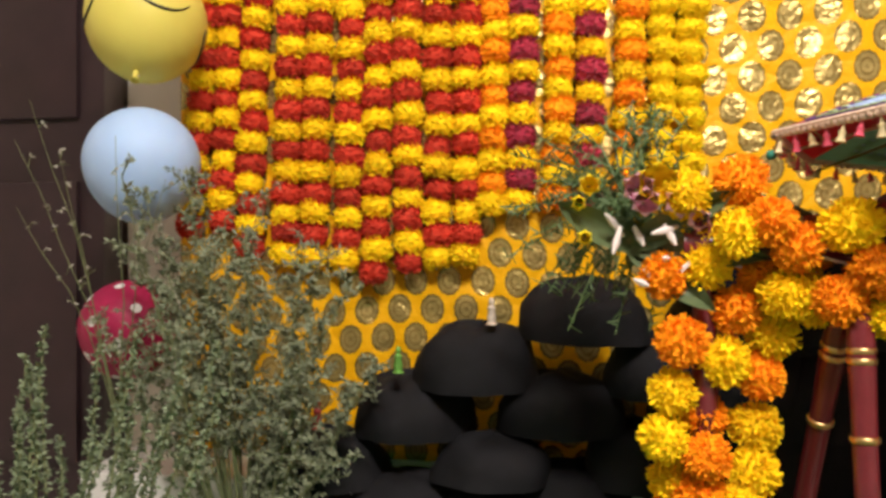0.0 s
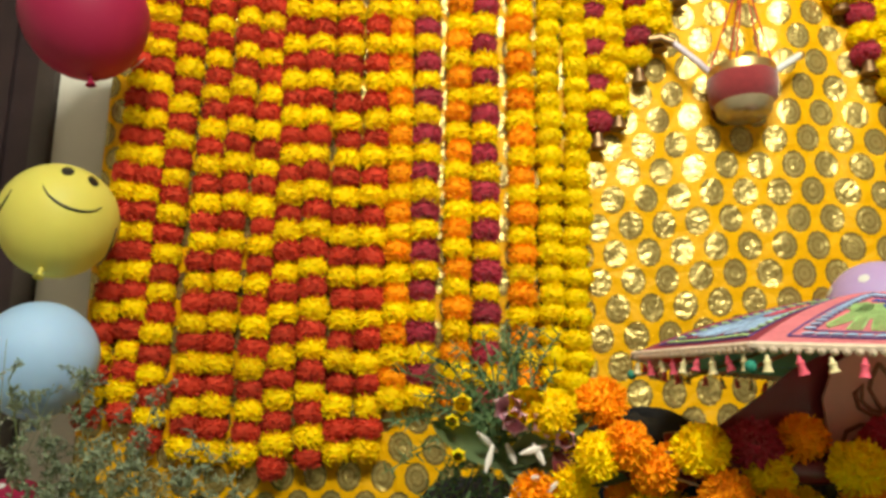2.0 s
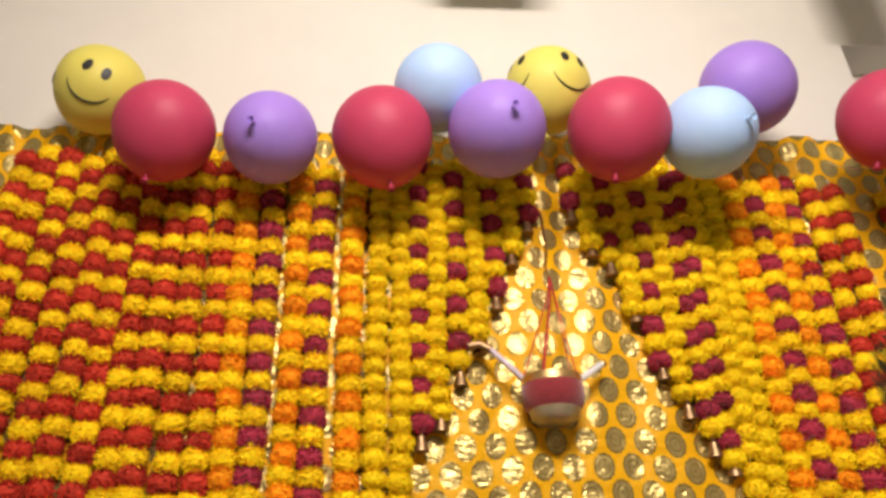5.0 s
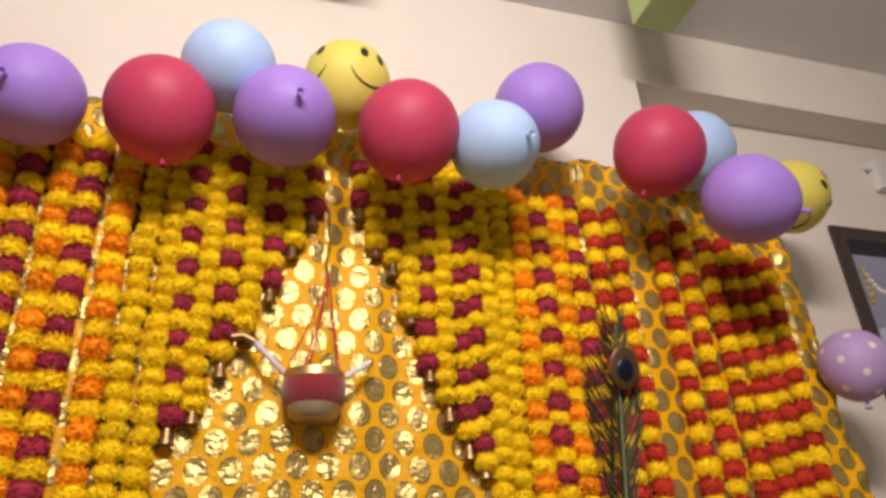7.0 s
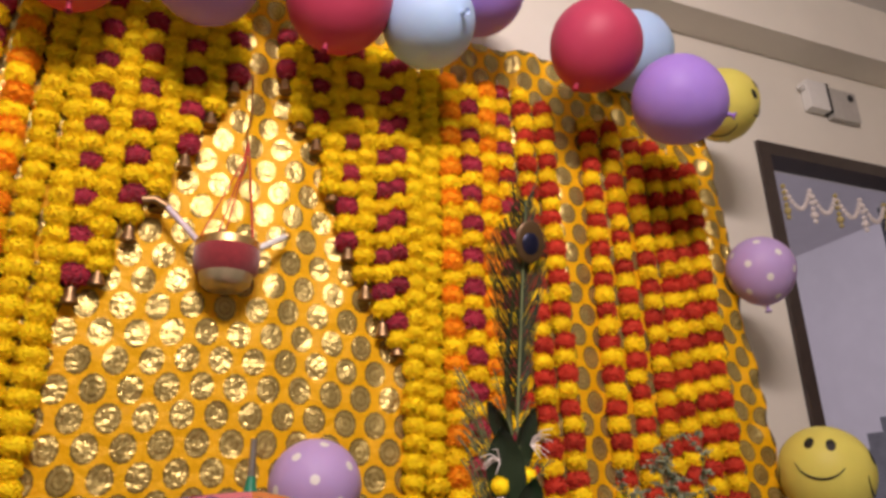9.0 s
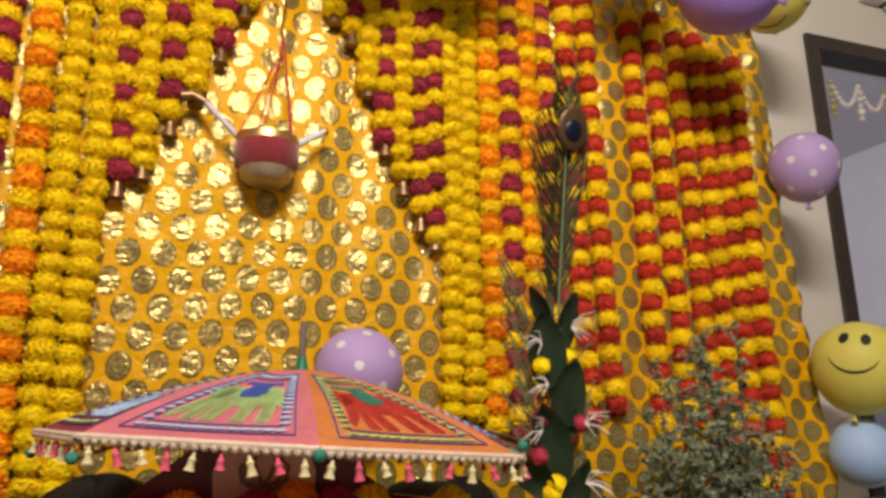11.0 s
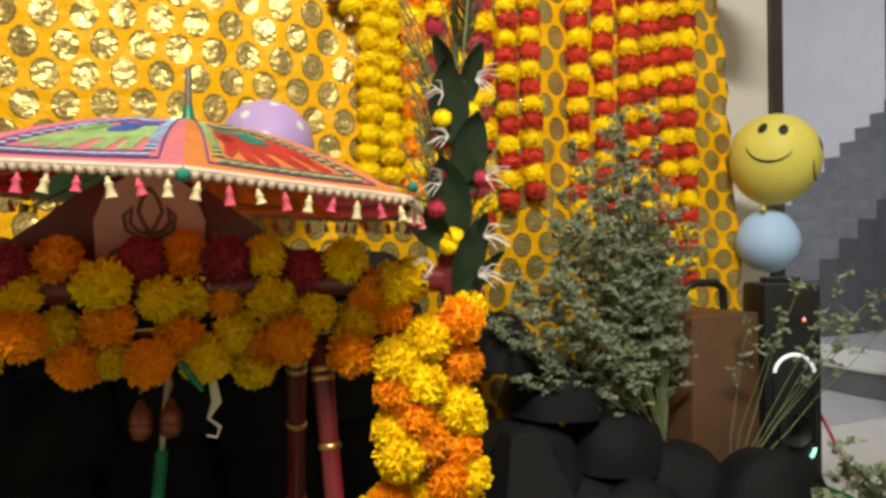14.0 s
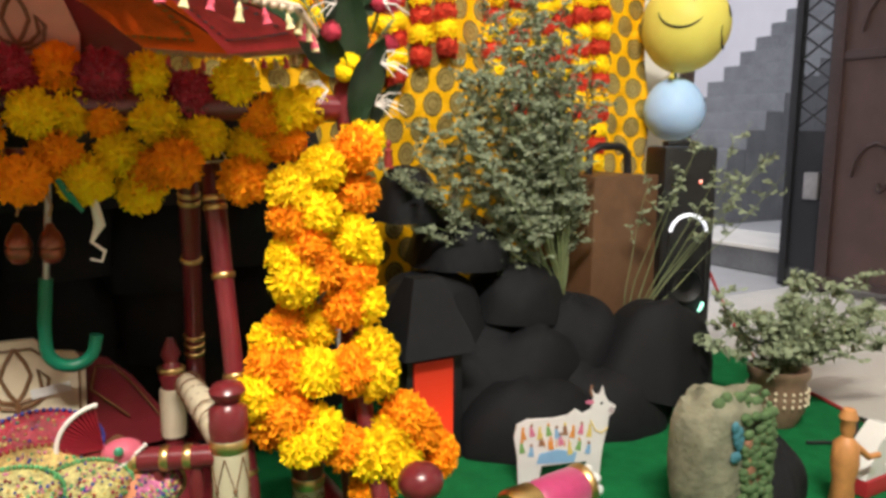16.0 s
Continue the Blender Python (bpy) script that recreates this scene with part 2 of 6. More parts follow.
# ---- room ----
WALL_Y, CEIL_Z = 1.76, 3.30
DOOR_L, DOOR_R, DOOR_T, DOOR_Y = 2.92, 4.37, 2.50, 1.925
solid("floor", box(-2.6, -3.0, -0.12, 4.4, DOOR_Y + 0.2, 0.0), M_FLOOR, "pale polished marble floor of the room", "floor", "structure", smooth=False)
solid("ceiling", box(-2.6, -3.0, CEIL_Z, 4.4, DOOR_Y + 0.2, CEIL_Z + 0.12), M_CEIL, "off-white painted plaster ceiling", "ceiling", "structure", smooth=False)
g = join(box(-0.985 - 0.11, WALL_Y, 0, 1.99, DOOR_Y + 0.2, CEIL_Z), box(1.99, WALL_Y, 2.986, 4.4, DOOR_Y + 0.2, CEIL_Z), box(1.99, DOOR_Y, 0, DOOR_L, DOOR_Y + 0.2, 2.986),
         box(DOOR_L, DOOR_Y, DOOR_T, DOOR_R, DOOR_Y + 0.2, 2.986), box(DOOR_R, DOOR_Y, 0, 4.4, DOOR_Y + 0.2, 2.986), box(-2.6, WALL_Y, 2.34, -1.095, WALL_Y + 0.2, CEIL_Z), box(-2.6, WALL_Y, 0, -2.05, WALL_Y + 0.2, 2.34))
solid("wall_north", g, M_WALL, "cream painted plaster wall behind the decoration", "wall", "structure", smooth=False)
solid("wall_south", box(-2.6, -3.2, 0, 4.4, -3.0, CEIL_Z), M_WALL, "cream painted plaster wall", "wall", "structure", smooth=False)
solid("wall_west", box(-2.8, -3.0, 0, -2.6, WALL_Y, CEIL_Z), M_WALL, "cream painted plaster wall", "wall", "structure", smooth=False)
solid("wall_east", box(4.4, -3.0, 0, 4.6, WALL_Y + 0.2, CEIL_Z), M_WALL, "cream painted plaster wall", "wall", "structure", smooth=False)
for x0, x1, y0, z0 in ((0.46, 0.80, 1.40, 3.12), (1.83, 2.0, 1.30, 3.0)):
    solid("ceiling_trim", box(x0, y0, z0, x1, 1.50, CEIL_Z - 0.003, 0.01), M_GREENP, "light green painted ceiling trim block", "trim", "structure", smooth=False)

# dark door beside the backdrop
d = thing("door_1", "closed dark brown wooden door with dark frame", "door", (-1.57, WALL_Y, 0), kind="structure")
part("door_leaf", box(-0.44, 0.03, 0.01, 0.42, 0.07, 2.28, 0.004), M_DOOR, d)
for x0, x1, z0, z1 in ((-0.34, -0.05, 0.2, 0.95), (0.03, 0.32, 0.2, 0.95), (-0.34, -0.05, 1.12, 2.1), (0.03, 0.32, 1.12, 2.1)):
    part("door_panel", box(x0, 0.012, z0, x1, 0.028, z1, 0.006), M_DOOR, d)
for x0, x1, z0, z1 in ((-0.48, -0.44, 0, 2.34), (0.42, 0.472, 0, 2.34), (-0.44, 0.42, 2.285, 2.34)):
    part("door_frame", box(x0, -0.02, z0, x1, 0.12, z1, 0.004), M_FRAME, d)

# doorway frame
d = thing("door_2", "open doorway with dark brown wooden frame", "doorway", (DOOR_L, DOOR_Y, 0), kind="structure")
w = DOOR_R - DOOR_L
part("door_frame", box(0, -0.02, 0, 0.06, 0.1, DOOR_T), M_FRAME, d)
part("door_frame", box(w - 0.06, -0.02, 0, w, 0.1, DOOR_T), M_FRAME, d)
part("door_frame", box(0.06, -0.02, DOOR_T - 0.06, w - 0.06, 0.1, DOOR_T), M_FRAME, d)

# lobby outside
M_LOBBY = mat("lobby_paint", (0.66, 0.63, 0.64), 0.8, var=0.06, scale=4)
M_GREY = mat("grey_granite", (0.13, 0.13, 0.135), 0.6, var=0.3, scale=60)
solid("lobby_floor", box(1.5, DOOR_Y + 0.2, -0.12, 8.6, 8.0, -0.004), mat("grey_stone_floor", (0.34, 0.33, 0.33), 0.4, var=0.15, scale=6), "pale stone lobby floor outside the door", "floor", "structure", smooth=False)
solid("lobby_wall", box(1.5, 8.0, -0.1, 8.8, 8.2, 4.2), M_LOBBY, "grey plaster wall of the stair lobby", "wall", "structure", smooth=False)
solid("lobby_wall_east", box(8.6, 2.1, -0.1, 8.8, 8.0, 4.2), M_LOBBY, "grey plaster wall of the stair lobby", "wall", "structure", smooth=False)
solid("lobby_wall_west", box(1.3, 2.11, -0.1, 1.5, 8.0, 4.2), M_LOBBY, "grey plaster wall of the stair lobby", "wall", "structure", smooth=False)
solid("lobby_ceiling", box(1.3, 2.11, 4.2, 8.8, 8.2, 4.3), M_LOBBY, "grey plaster lobby ceiling", "ceiling", "structure", smooth=False)

# ---- backdrop cloth ----
BZ0, BZ1 = 0.26, 2.525


def cloth():
    nx, nz = 300, 110
    vs, fs, uvs = [], [], []
    for j in range(nz + 1):
        t = j / nz
        z = BZ0 + (BZ1 - BZ0) * t
        for i in range(nx + 1):
            s = i / nx
            left, right = -0.935 + 0.012 * t, 2.525 - 0.15 * t
            x = left + (right - left) * s
            zz = z - (0.03 * max(0, s - 0.5) + max(0, s - 0.90) * 1.7) * t - 0.012 * math.sin(s * 40) ** 2 * t
            y = WALL_Y - 0.03 - 0.045 * max(0, s - 0.72) / 0.28
            y += 0.006 * math.sin(x * 34 + 2.0 * math.sin(z * 1.7)) * (0.4 + 0.6 * t) + 0.007 * (noise.noise((x * 5, z * 2.2, 0)))
            y += 0.006 * noise.noise((x * 16, z * 7, 3)) + 0.004 * math.sin(x * 95) * t ** 6
            edge = math.exp(-abs(x - 0.76) / 0.012) * 0.006 * (z > 1.2)
            y -= edge + max(0, s - 0.955) * 0.5 * abs(math.sin(z * 5)) * 0.5
            if s > 0.94:
                y -= 0.022 * (0.5 + noise.noise((x * 22, z * 13, 5))) * (s - 0.94) / 0.06
            vs.append((x, min(y, WALL_Y - 0.008), zz))
            uvs.append((x, z + 0.012 * math.sin(x * 6)))
    for j in range(nz):
        for i in range(nx):
            a = j * (nx + 1) + i
            fs.append((a, a + 1, a + nx + 2, a + nx + 1))
    me = mesh("backdrop_cloth", (vs, fs), M_BROCADE)
    layer = me.uv_layers.new(name="UVMap")
    for loop in me.loops:
        layer.data[loop.index].uv = uvs[loop.vertex_index]
    ob = tagged(new("backdrop_cloth", me), "golden yellow brocade backdrop with round foil motifs on the wall", "cloth")
    sol = ob.modifiers.new("thick", "SOLIDIFY")
    sol.thickness, sol.offset = 0.003, 1
    return ob


cloth()


# ---- flowers and garlands ----
def frill(seed, rx, h, petals=24, layers=6, pinch=0.66):
    """An artificial carnation head: layers of notched petals round an axis."""
    r = random.Random(seed)
    vs, fs = ball(1, 14, 8, rx * 0.975, rx * 0.975, h * 0.50)
    for l in range(layers):
        t = (l + 0.5) / layers * 2 - 1
        zc = t * h * 0.40
        rr = rx * math.sqrt(max(0.2, 1 - pinch * t * t))
        for k in range(petals):
            a = 2 * math.pi * (k + r.random() * 0.8) / petals + l * 0.4
            w = 2 * math.pi / petals * 0.62
            R1 = rr * r.uniform(0.96, 1.1)
            zt = zc + t * h * 0.16 + r.uniform(-0.1, 0.1) * h
            o = len(vs)
            vs += [(0.45 * rr * math.cos(a), 0.45 * rr * math.sin(a), zc * 0.6)]
            for da, k2, dz in ((-w, 0.93, r.uniform(-.06, .06)), (-w * 0.35, 1.05, 0.06), (0, 0.92, -0.05), (w * 0.4, 1.06, 0.05), (w, 0.92, r.uniform(-.06, .06))):
                vs.append((R1 * k2 * math.cos(a + da), R1 * k2 * math.sin(a + da), zt + dz * h))
            fs += [(o, o + 1, o + 2), (o, o + 2, o + 3), (o, o + 3, o + 4), (o, o + 4, o + 5)]
    return vs, fs


def pompom(seed, R, n=560):
    """A marigold head: short curled petals all over a lumpy ball."""
    r = random.Random(seed)
    vs, fs = ball(R * 0.84, 12, 8)
    for i in range(n):
        z = 1 - 2 * (i + 0.5) / n
        a = i * 2.399963 + r.uniform(-0.2, 0.2)
        s = math.sqrt(1 - z * z)
        d = Vector((s * math.cos(a), s * math.sin(a), z))
        u = Matrix.Rotation(r.uniform(0, 6.28), 3, d) @ d.orthogonal().normalized()
        v = d.cross(u)
        lump = 1 + 0.16 * noise.noise(d * 1.9 + Vector((seed, 0, 0)))
        w, tip = R * r.uniform(0.05, 0.095), R * lump * r.uniform(0.88, 1.08)
        o = len(vs)
        bend = v * R * r.uniform(0.04, 0.16)
        vs += [tuple(d * R * 0.7 - u * w * 0.5), tuple(d * R * 0.7 + u * w * 0.5), tuple(d * tip + u * w + bend), tuple(d * tip * 1.04 + bend * 1.7), tuple(d * tip - u * w + bend)]
        fs += [(o, o + 1, o + 2, o + 3, o + 4)]
    return vs, fs


COL = {"r": M_RED, "y": M_YEL, "l": M_LEMON, "o": M_ORG, "m": M_MAR}
FRILLS = {c: [mesh("flower", frill(k * 7 + i, 0.0358, 0.055, 30, 7), m, False) for i in range(4)] for k, (c, m) in enumerate(COL.items())}
ROUNDS = {c: [mesh("flower", frill(k * 9 + i + 50, 0.0335, 0.047, 34, 8, 0.90), m, False) for i in range(3)] for k, (c, m) in enumerate(COL.items())}
POMS = {c: [mesh("marigold", pompom(k * 5 + i, 0.0345), m, False) for i in range(3)] for k, (c, m) in enumerate(COL.items())}
BELL = mesh("tassel_bell", lathe([(0.004, 0.03), (0.012, 0.026), (0.014, 0.01), (0.02, -0.006), (0.021, -0.012), (0.012, -0.012)], 12), M_BRASSD)
rng = random.Random(5)


def strand(x_top, x_bot, z_top, z_bot, pattern, label, y=None, pitch=0.0505, phase=0, bell=False, heads=None, fat=1.0):
    heads = heads or FRILLS
    y_ = y if y is not None else 1.70 - 0.03 * max(0, (x_top - 1.6) / 0.8)
    ob = thing("flower_garland", label, "garland", (x_top, y_, z_top), "garlands on the backdrop")
    n = max(2, int(round((z_top - z_bot) / pitch)))
    slip = rng.uniform(-0.020, 0.020)
    sway, ph0 = rng.uniform(0.002, 0.007), rng.uniform(0, 6.28)
    part("string", tube([(0, 0, 0.03), (x_bot - x_top, 0, z_bot - z_top)], 0.0015, 5), M_STR, ob)
    for i in range(n):
        t = (i + 0.5) / n
        c = pattern[(i + phase) % len(pattern)]
        dx = (x_bot - x_top) * t + sway * math.sin(5 * t + ph0) + rng.uniform(-0.004, 0.004)
        m = Matrix.LocRotScale((dx, rng.uniform(-0.006, 0.004), (z_bot - z_top) * t + slip + rng.uniform(-0.004, 0.004)),
                               Euler((rng.uniform(-0.2, 0.2), rng.uniform(-0.2, 0.2), rng.uniform(0, 6.28))), (fat * rng.uniform(0.90, 1.08), fat * rng.uniform(0.90, 1.08), rng.uniform(0.92, 1.1)))
        part("flower", rng.choice(heads[c]), None, ob, m=m)
    if bell:
        part("tassel_bell", BELL, None, ob, m=Matrix.Translation((x_bot - x_top, 0, z_bot - z_top - 0.02)))
    return ob


RY = "garland of alternating red and yellow artificial flowers"
OY = "garland of alternating orange and yellow artificial flowers"
MY = "garland of alternating maroon and yellow artificial flowers"
YY = "plain lemon yellow marigold garland"
VY = "short yellow and maroon flower garland ending in a brass bell"
bots = (0.80, 0.80, 0.76, 0.74, 0.72, 0.70, 0.70, 0.70, 0.72, 0.75)
for i, (xm, zb, ph) in enumerate(zip((-0.835, -0.768, -0.700, -0.618, -0.549, -0.472, -0.408, -0.335, -0.266, -0.194), bots, (0, 1, 0, 1, 1, 0, 0, 1, 1, 0))):
    k = 0.062 * (1 - i / 9) ** 1.2
    strand(xm + k * 0.76, xm - k * 0.8, 2.385 + 0.012 * (i % 3), zb, "ry", RY, phase=ph)
for xm, pat, lab, ph in ((-0.123, "oy", OY, 0), (-0.055, "my", MY, 0), (0.028, "oy", OY, 1), (0.099, "my", MY, 1), (0.187, "oy", OY, 0)):
    strand(xm + 0.003, xm - 0.018, 2.36, 0.86, pat, lab, phase=ph)
for xm, zb in ((0.264, 0.80), (0.326, 0.80)):
    strand(xm, xm - 0.025, 2.38, zb, "l", YY, heads=ROUNDS, pitch=0.0495)
for xm, zb, pat, ph in ((0.362, 1.52, "ml", 0), (0.415, 1.57, "l", 0), (0.472, 1.69, "ml", 1), (0.528, 1.78, "l", 0), (0.585, 1.91, "ml", 0), (0.640, 2.05, "l", 0), (0.695, 2.16, "ml", 1),
                        (0.838, 2.20, "ml", 0), (0.886, 2.08, "l", 0), (0.936, 2.02, "ml", 1), (0.986, 1.87, "l", 0), (1.036, 1.70, "ml", 0), (1.088, 1.59, "l", 0), (1.138, 1.49, "ml", 1), (1.180, 1.44, "ml", 0)):
    strand(xm + 0.012, xm + 0.008, 2.37, zb, pat, VY, phase=ph, bell=True, heads=ROUNDS, pitch=0.0505)
for xm, zb in ((1.235, 0.92), (1.296, 0.94)):
    strand(xm, xm, 2.36, zb, "l", YY, heads=ROUNDS, pitch=0.0495)
for xm, pat, lab, ph in ((1.360, "oy", OY, 0), (1.428, "my", MY, 1), (1.490, "oy", OY, 0), (1.553, "my", MY, 0)):
    strand(xm, xm, 2.32, 0.90, pat, lab, phase=ph)
for i, (xm, zb, ph) in enumerate(zip((1.578, 1.655, 1.73, 1.891, 1.978, 2.061, 2.135, 2.203, 2.279), (0.88, 0.92, 0.96, 0.92, 0.80, 0.72, 0.66, 0.64, 0.62), (0, 1, 0, 1, 0, 1, 0, 1, 0))):
    strand(xm - 0.03 + 0.004 * i, xm, 2.335 - 0.016 * i - 0.004 * max(0, i - 4) ** 2, zb, "ry", RY, phase=ph, fat=0.88)

# ---- balloons ----


def on_ball(u, v, r, s=1.004):
    """A point on the balloon: u to its right, v up, in radians from the middle of the side that faces -y."""
    c = math.sin(v)
    q = r * s * math.cos(v) * (1.0 - 0.05 * max(0, -c))
    return Vector((q * math.sin(u), -q * math.cos(u), r * s * c * (1.09 if c < 0 else 1.0)))


def patch(u0, v0, ru, rv, r, n=18, s=1.006):
    vs = [tuple(on_ball(u0, v0, r, s + 0.004))]
    for lay in (0.5, 1.0):
        vs += [tuple(on_ball(u0 + lay * ru * math.cos(2 * math.pi * k / n) / max(0.3, math.cos(v0)), v0 + lay * rv * math.sin(2 * math.pi * k / n), r, s)) for k in range(n)]
    fs = [(0, 1 + k, 1 + (k + 1) % n) for k in range(n)] + [(1 + k, 1 + n + k, 1 + n + (k + 1) % n, 1 + (k + 1) % n) for k in range(n)]
    return vs, fs


def balloon(p, material, label, turn=(0, 0, 0), faces=0, dots=0):
    """p: centre and radius."""
    x, y, z, r = p
    ob = thing("balloon", label, "balloon", group="balloons round the backdrop", m=Matrix.LocRotScale((x, y, z), Euler([radians(a) for a in turn]), None))
    prof = []
    for i in range(25):
        a = math.pi * i / 24
        c = -math.cos(a)
        rr = math.sin(a) * (1.0 - 0.05 * max(0, -c))
        prof.append((max(0.002, r * rr), r * c * (1.09 if c < 0 else 1.0)))
    part("skin", lathe(prof, 36), material, ob)
    kn = mesh("knot", lathe([(0.003, 0.004), (0.007, -0.006), (0.004, -0.012), (0.012, -0.024), (0.010, -0.025), (0.003, -0.014)], 10), material)
    part("knot", kn, None, ob, m=Matrix.Translation((0, 0, -1.09 * r)))
    inv = ob.matrix_basis.inverted()
    tail = Vector((0, 0, -1.09 * r - 0.02))
    wall = inv @ Vector((x + 0.02, max(y + 0.02, 1.752), z + 0.6 * r))
    part("ribbon", tube([tail, tail.lerp(wall, 0.5) + Vector((0, 0.01, -0.01)), wall], 0.0012, 4), M_STR, ob)
    for i in range(faces):
        u = (0, 1.57, -1.57, 3.14, 0)[i]
        part("printed_eye", patch(u - 0.23, 0.36, 0.10, 0.15, r), M_INK, ob)
        part("printed_eye", patch(u + 0.23, 0.36, 0.10, 0.15, r), M_INK, ob)
        part("printed_mouth", tube([on_ball(u + 0.53 * math.sin(a), 0.04 - 0.42 * math.cos(a), r, 1.0) for a in [(-1.25 + 2.5 * k / 18) for k in range(19)]], [r * 0.008 + r * 0.020 * math.sin(math.pi * k / 18) for k in range(19)], 6), M_INK, ob)
    for i in range(dots):
        v = math.asin(-0.92 + 1.86 * (i + 0.5) / dots)
        part("printed_dot", patch(i * 2.399, v, 0.105, 0.105, r), M_WHITE, ob)
    return ob


RB, PB, BB, YB = "round red balloon tied above the backdrop", "round purple balloon tied above the backdrop", "pale blue balloon tied above the backdrop", "yellow balloon printed with black smiling faces"
balloon((-0.578, 1.590, 2.563, 0.130), M_BYEL, YB, (35, 20, 20), 4)
balloon((-0.336, 1.493, 2.340, 0.138), M_BRED, RB, (0, 10, 0))
balloon((-0.049, 1.519, 2.338, 0.132), M_BPUR, PB, (-70, 0, -10))
balloon((0.268, 1.488, 2.325, 0.143), M_BRED, RB, (0, -8, 0))
balloon((0.431, 1.465, 2.485, 0.130), M_BBLU, BB, (150, 0, 0))
balloon((0.590, 1.448, 2.326, 0.139), M_BPUR, PB, (-75, 0, 8))
balloon((0.775, 1.531, 2.545, 0.132), M_BYEL, YB, (12, 0, 25), 4)
balloon((0.934, 1.424, 2.317, 0.145), M_BRED, RB, (0, 12, 0))
balloon((1.188, 1.418, 2.303, 0.131), M_BBLU, BB, (-70, 0, 20))
balloon((1.383, 1.478, 2.520, 0.143), M_BPUR, PB, (160, 20, 0))
balloon((1.745, 1.406, 2.358, 0.143), M_BRED, RB, (10, 25, 0))
balloon((2.029, 1.579, 2.519, 0.143), M_BBLU, BB, (120, 0, 0))
balloon((1.950, 1.315, 2.150, 0.136), M_BPUR, PB, (-60, 0, 50))
balloon((2.394, 1.571, 2.373, 0.130), M_BYEL, YB, (20, -60, 20), 4)
balloon((2.446, 1.582, 1.748, 0.112), M_BLIL, "lilac balloon with white dots beside the backdrop", (0, 0, 0), 0, 22)
balloon((2.525, 1.550, 1.090, 0.138), M_BYEL, YB, (10, 14, 35), 4)
balloon((2.530, 1.585, 0.825, 0.098), M_BBLU, "pale blue balloon tied beside the door frame", (180, 0, 0))
balloon((0.950, 1.600, 1.066, 0.108), M_BLIL, "lilac balloon with white dots behind the umbrella", (8, 0, 0), 0, 22)
# A red balloon whose shade is put into its rubber colour.
balloon((-0.833, 1.429, 1.743, 0.140), M_BDARKRED, "round red balloon on the white wall, coloured darker for shade", (0, -10, 0))
balloon((-0.896, 1.515, 1.277, 0.130), M_BYEL, YB, (-24, 14, 40), 4)
balloon((-0.910, 1.520, 0.962, 0.125), M_BBLU, "pale blue balloon on the white wall", (0, 0, 0))
balloon((-0.970, 1.567, 0.587, 0.111), M_BDARKRED, "dark red balloon with white dots on the wall", (0, 0, 0), 0, 22)


# ---- hanging pot on the backdrop ----
P0 = (0.717, 1.655, 1.661)
pot = thing("hanging_pot", "small pot in red cloth with gold trim, hung by red cords", "pot", P0)
part("bowl", lathe([(0.004, -0.118), (0.045, -0.118), (0.06, -0.105), (0.066, -0.085), (0.078, -0.075), (0.083, -0.04), (0.08, -0.01), (0.076, 0.0), (0.07, 0.0), (0.068, -0.03), (0.01, -0.04)], 28), mat("red_velvet", (0.26, 0.018, 0.025), 0.9, sheen=0.5, var=0.25, scale=80, bump=0.3), pot)
part("gold_trim", lathe([(0.0775, -0.016), (0.081, -0.018), (0.081, 0.002), (0.0775, 0.004), (0.074, 0.003), (0.074, -0.015)], 28, False), M_GOLD, pot, "gold lace trim")
part("pot_base", lathe([(0.004, -0.121), (0.046, -0.1205), (0.062, -0.107), (0.0665, -0.088), (0.0675, -0.084), (0.0645, -0.083)], 28, False), mat("silver_foil", (0.45, 0.38, 0.24), 0.3, metal=0.6, var=0.2), pot, "silvery bottom of the pot")
for k in range(5):
    a = 0.5 + k * 2 * math.pi / 5
    part("cord", tube([(0.076 * math.cos(a), 0.076 * math.sin(a), 0), (0.035 + 0.01 * math.cos(a), 0.035 + 0.01 * math.sin(a), 0.26), (0.036, 0.036, 0.32)], 0.0022, 5), mat("red_cord", (0.5, 0.03, 0.03), 0.8), pot)
part("lace", tube([(0.036, 0.038, 0.30), (0.030, 0.045, 0.36), (0.042, 0.05, 0.42), (0.036, 0.055, 0.55)], 0.003, 5), M_GOLD, pot, "gold lace at the knot")
stick_m = mat("sequin_stick", (0.62, 0.52, 0.6), 0.35, var=0.5, scale=160)
part("stick", tube([(-0.065, 0.0, -0.01), (-0.10, 0.0, 0.028), (-0.155, 0.01, 0.088)], 0.0085, 10), stick_m, pot, "sequinned stick")
part("stick", tube([(0.065, 0.0, -0.01), (0.10, 0.0, 0.012), (0.145, 0.01, 0.043)], 0.0095, 10), M_WHITE, pot, "white stick with gold tip")
part("stick_tip", ball(0.011, 10, 6, at=(0.15, 0.011, 0.046)), M_GOLD, pot)
part("stick_tip", tube([(-0.155, 0.01, 0.088), (-0.185, 0.012, 0.105), (-0.215, 0.014, 0.10)], 0.012, 8), M_BRASSD, pot)

# ---- umbrella ----
UC = Vector((0.735, 1.125, 0.0))
UM_R, UM_Z, UM_TOP = 0.405, 0.916, 1.037
umb = thing("umbrella", "small embroidered Rajasthani umbrella, pink and orange, with tassels", "umbrella", (UC.x, UC.y, 0))
RIBS = [radians(a) for a in (-141, -96, -50, -5, 40, 85, 130, 175)]
cloth_cols = [((0.88, 0.29, 0.34), "pink"), ((0.88, 0.34, 0.09), "orange"), ((0.30, 0.50, 0.38), "green"), ((0.88, 0.29, 0.34), "pink"), ((0.88, 0.34, 0.09), "orange"),
              ((0.30, 0.50, 0.38), "green"), ((0.60, 0.05, 0.08), "red"), ((0.42, 0.06, 0.10), "wine red")]
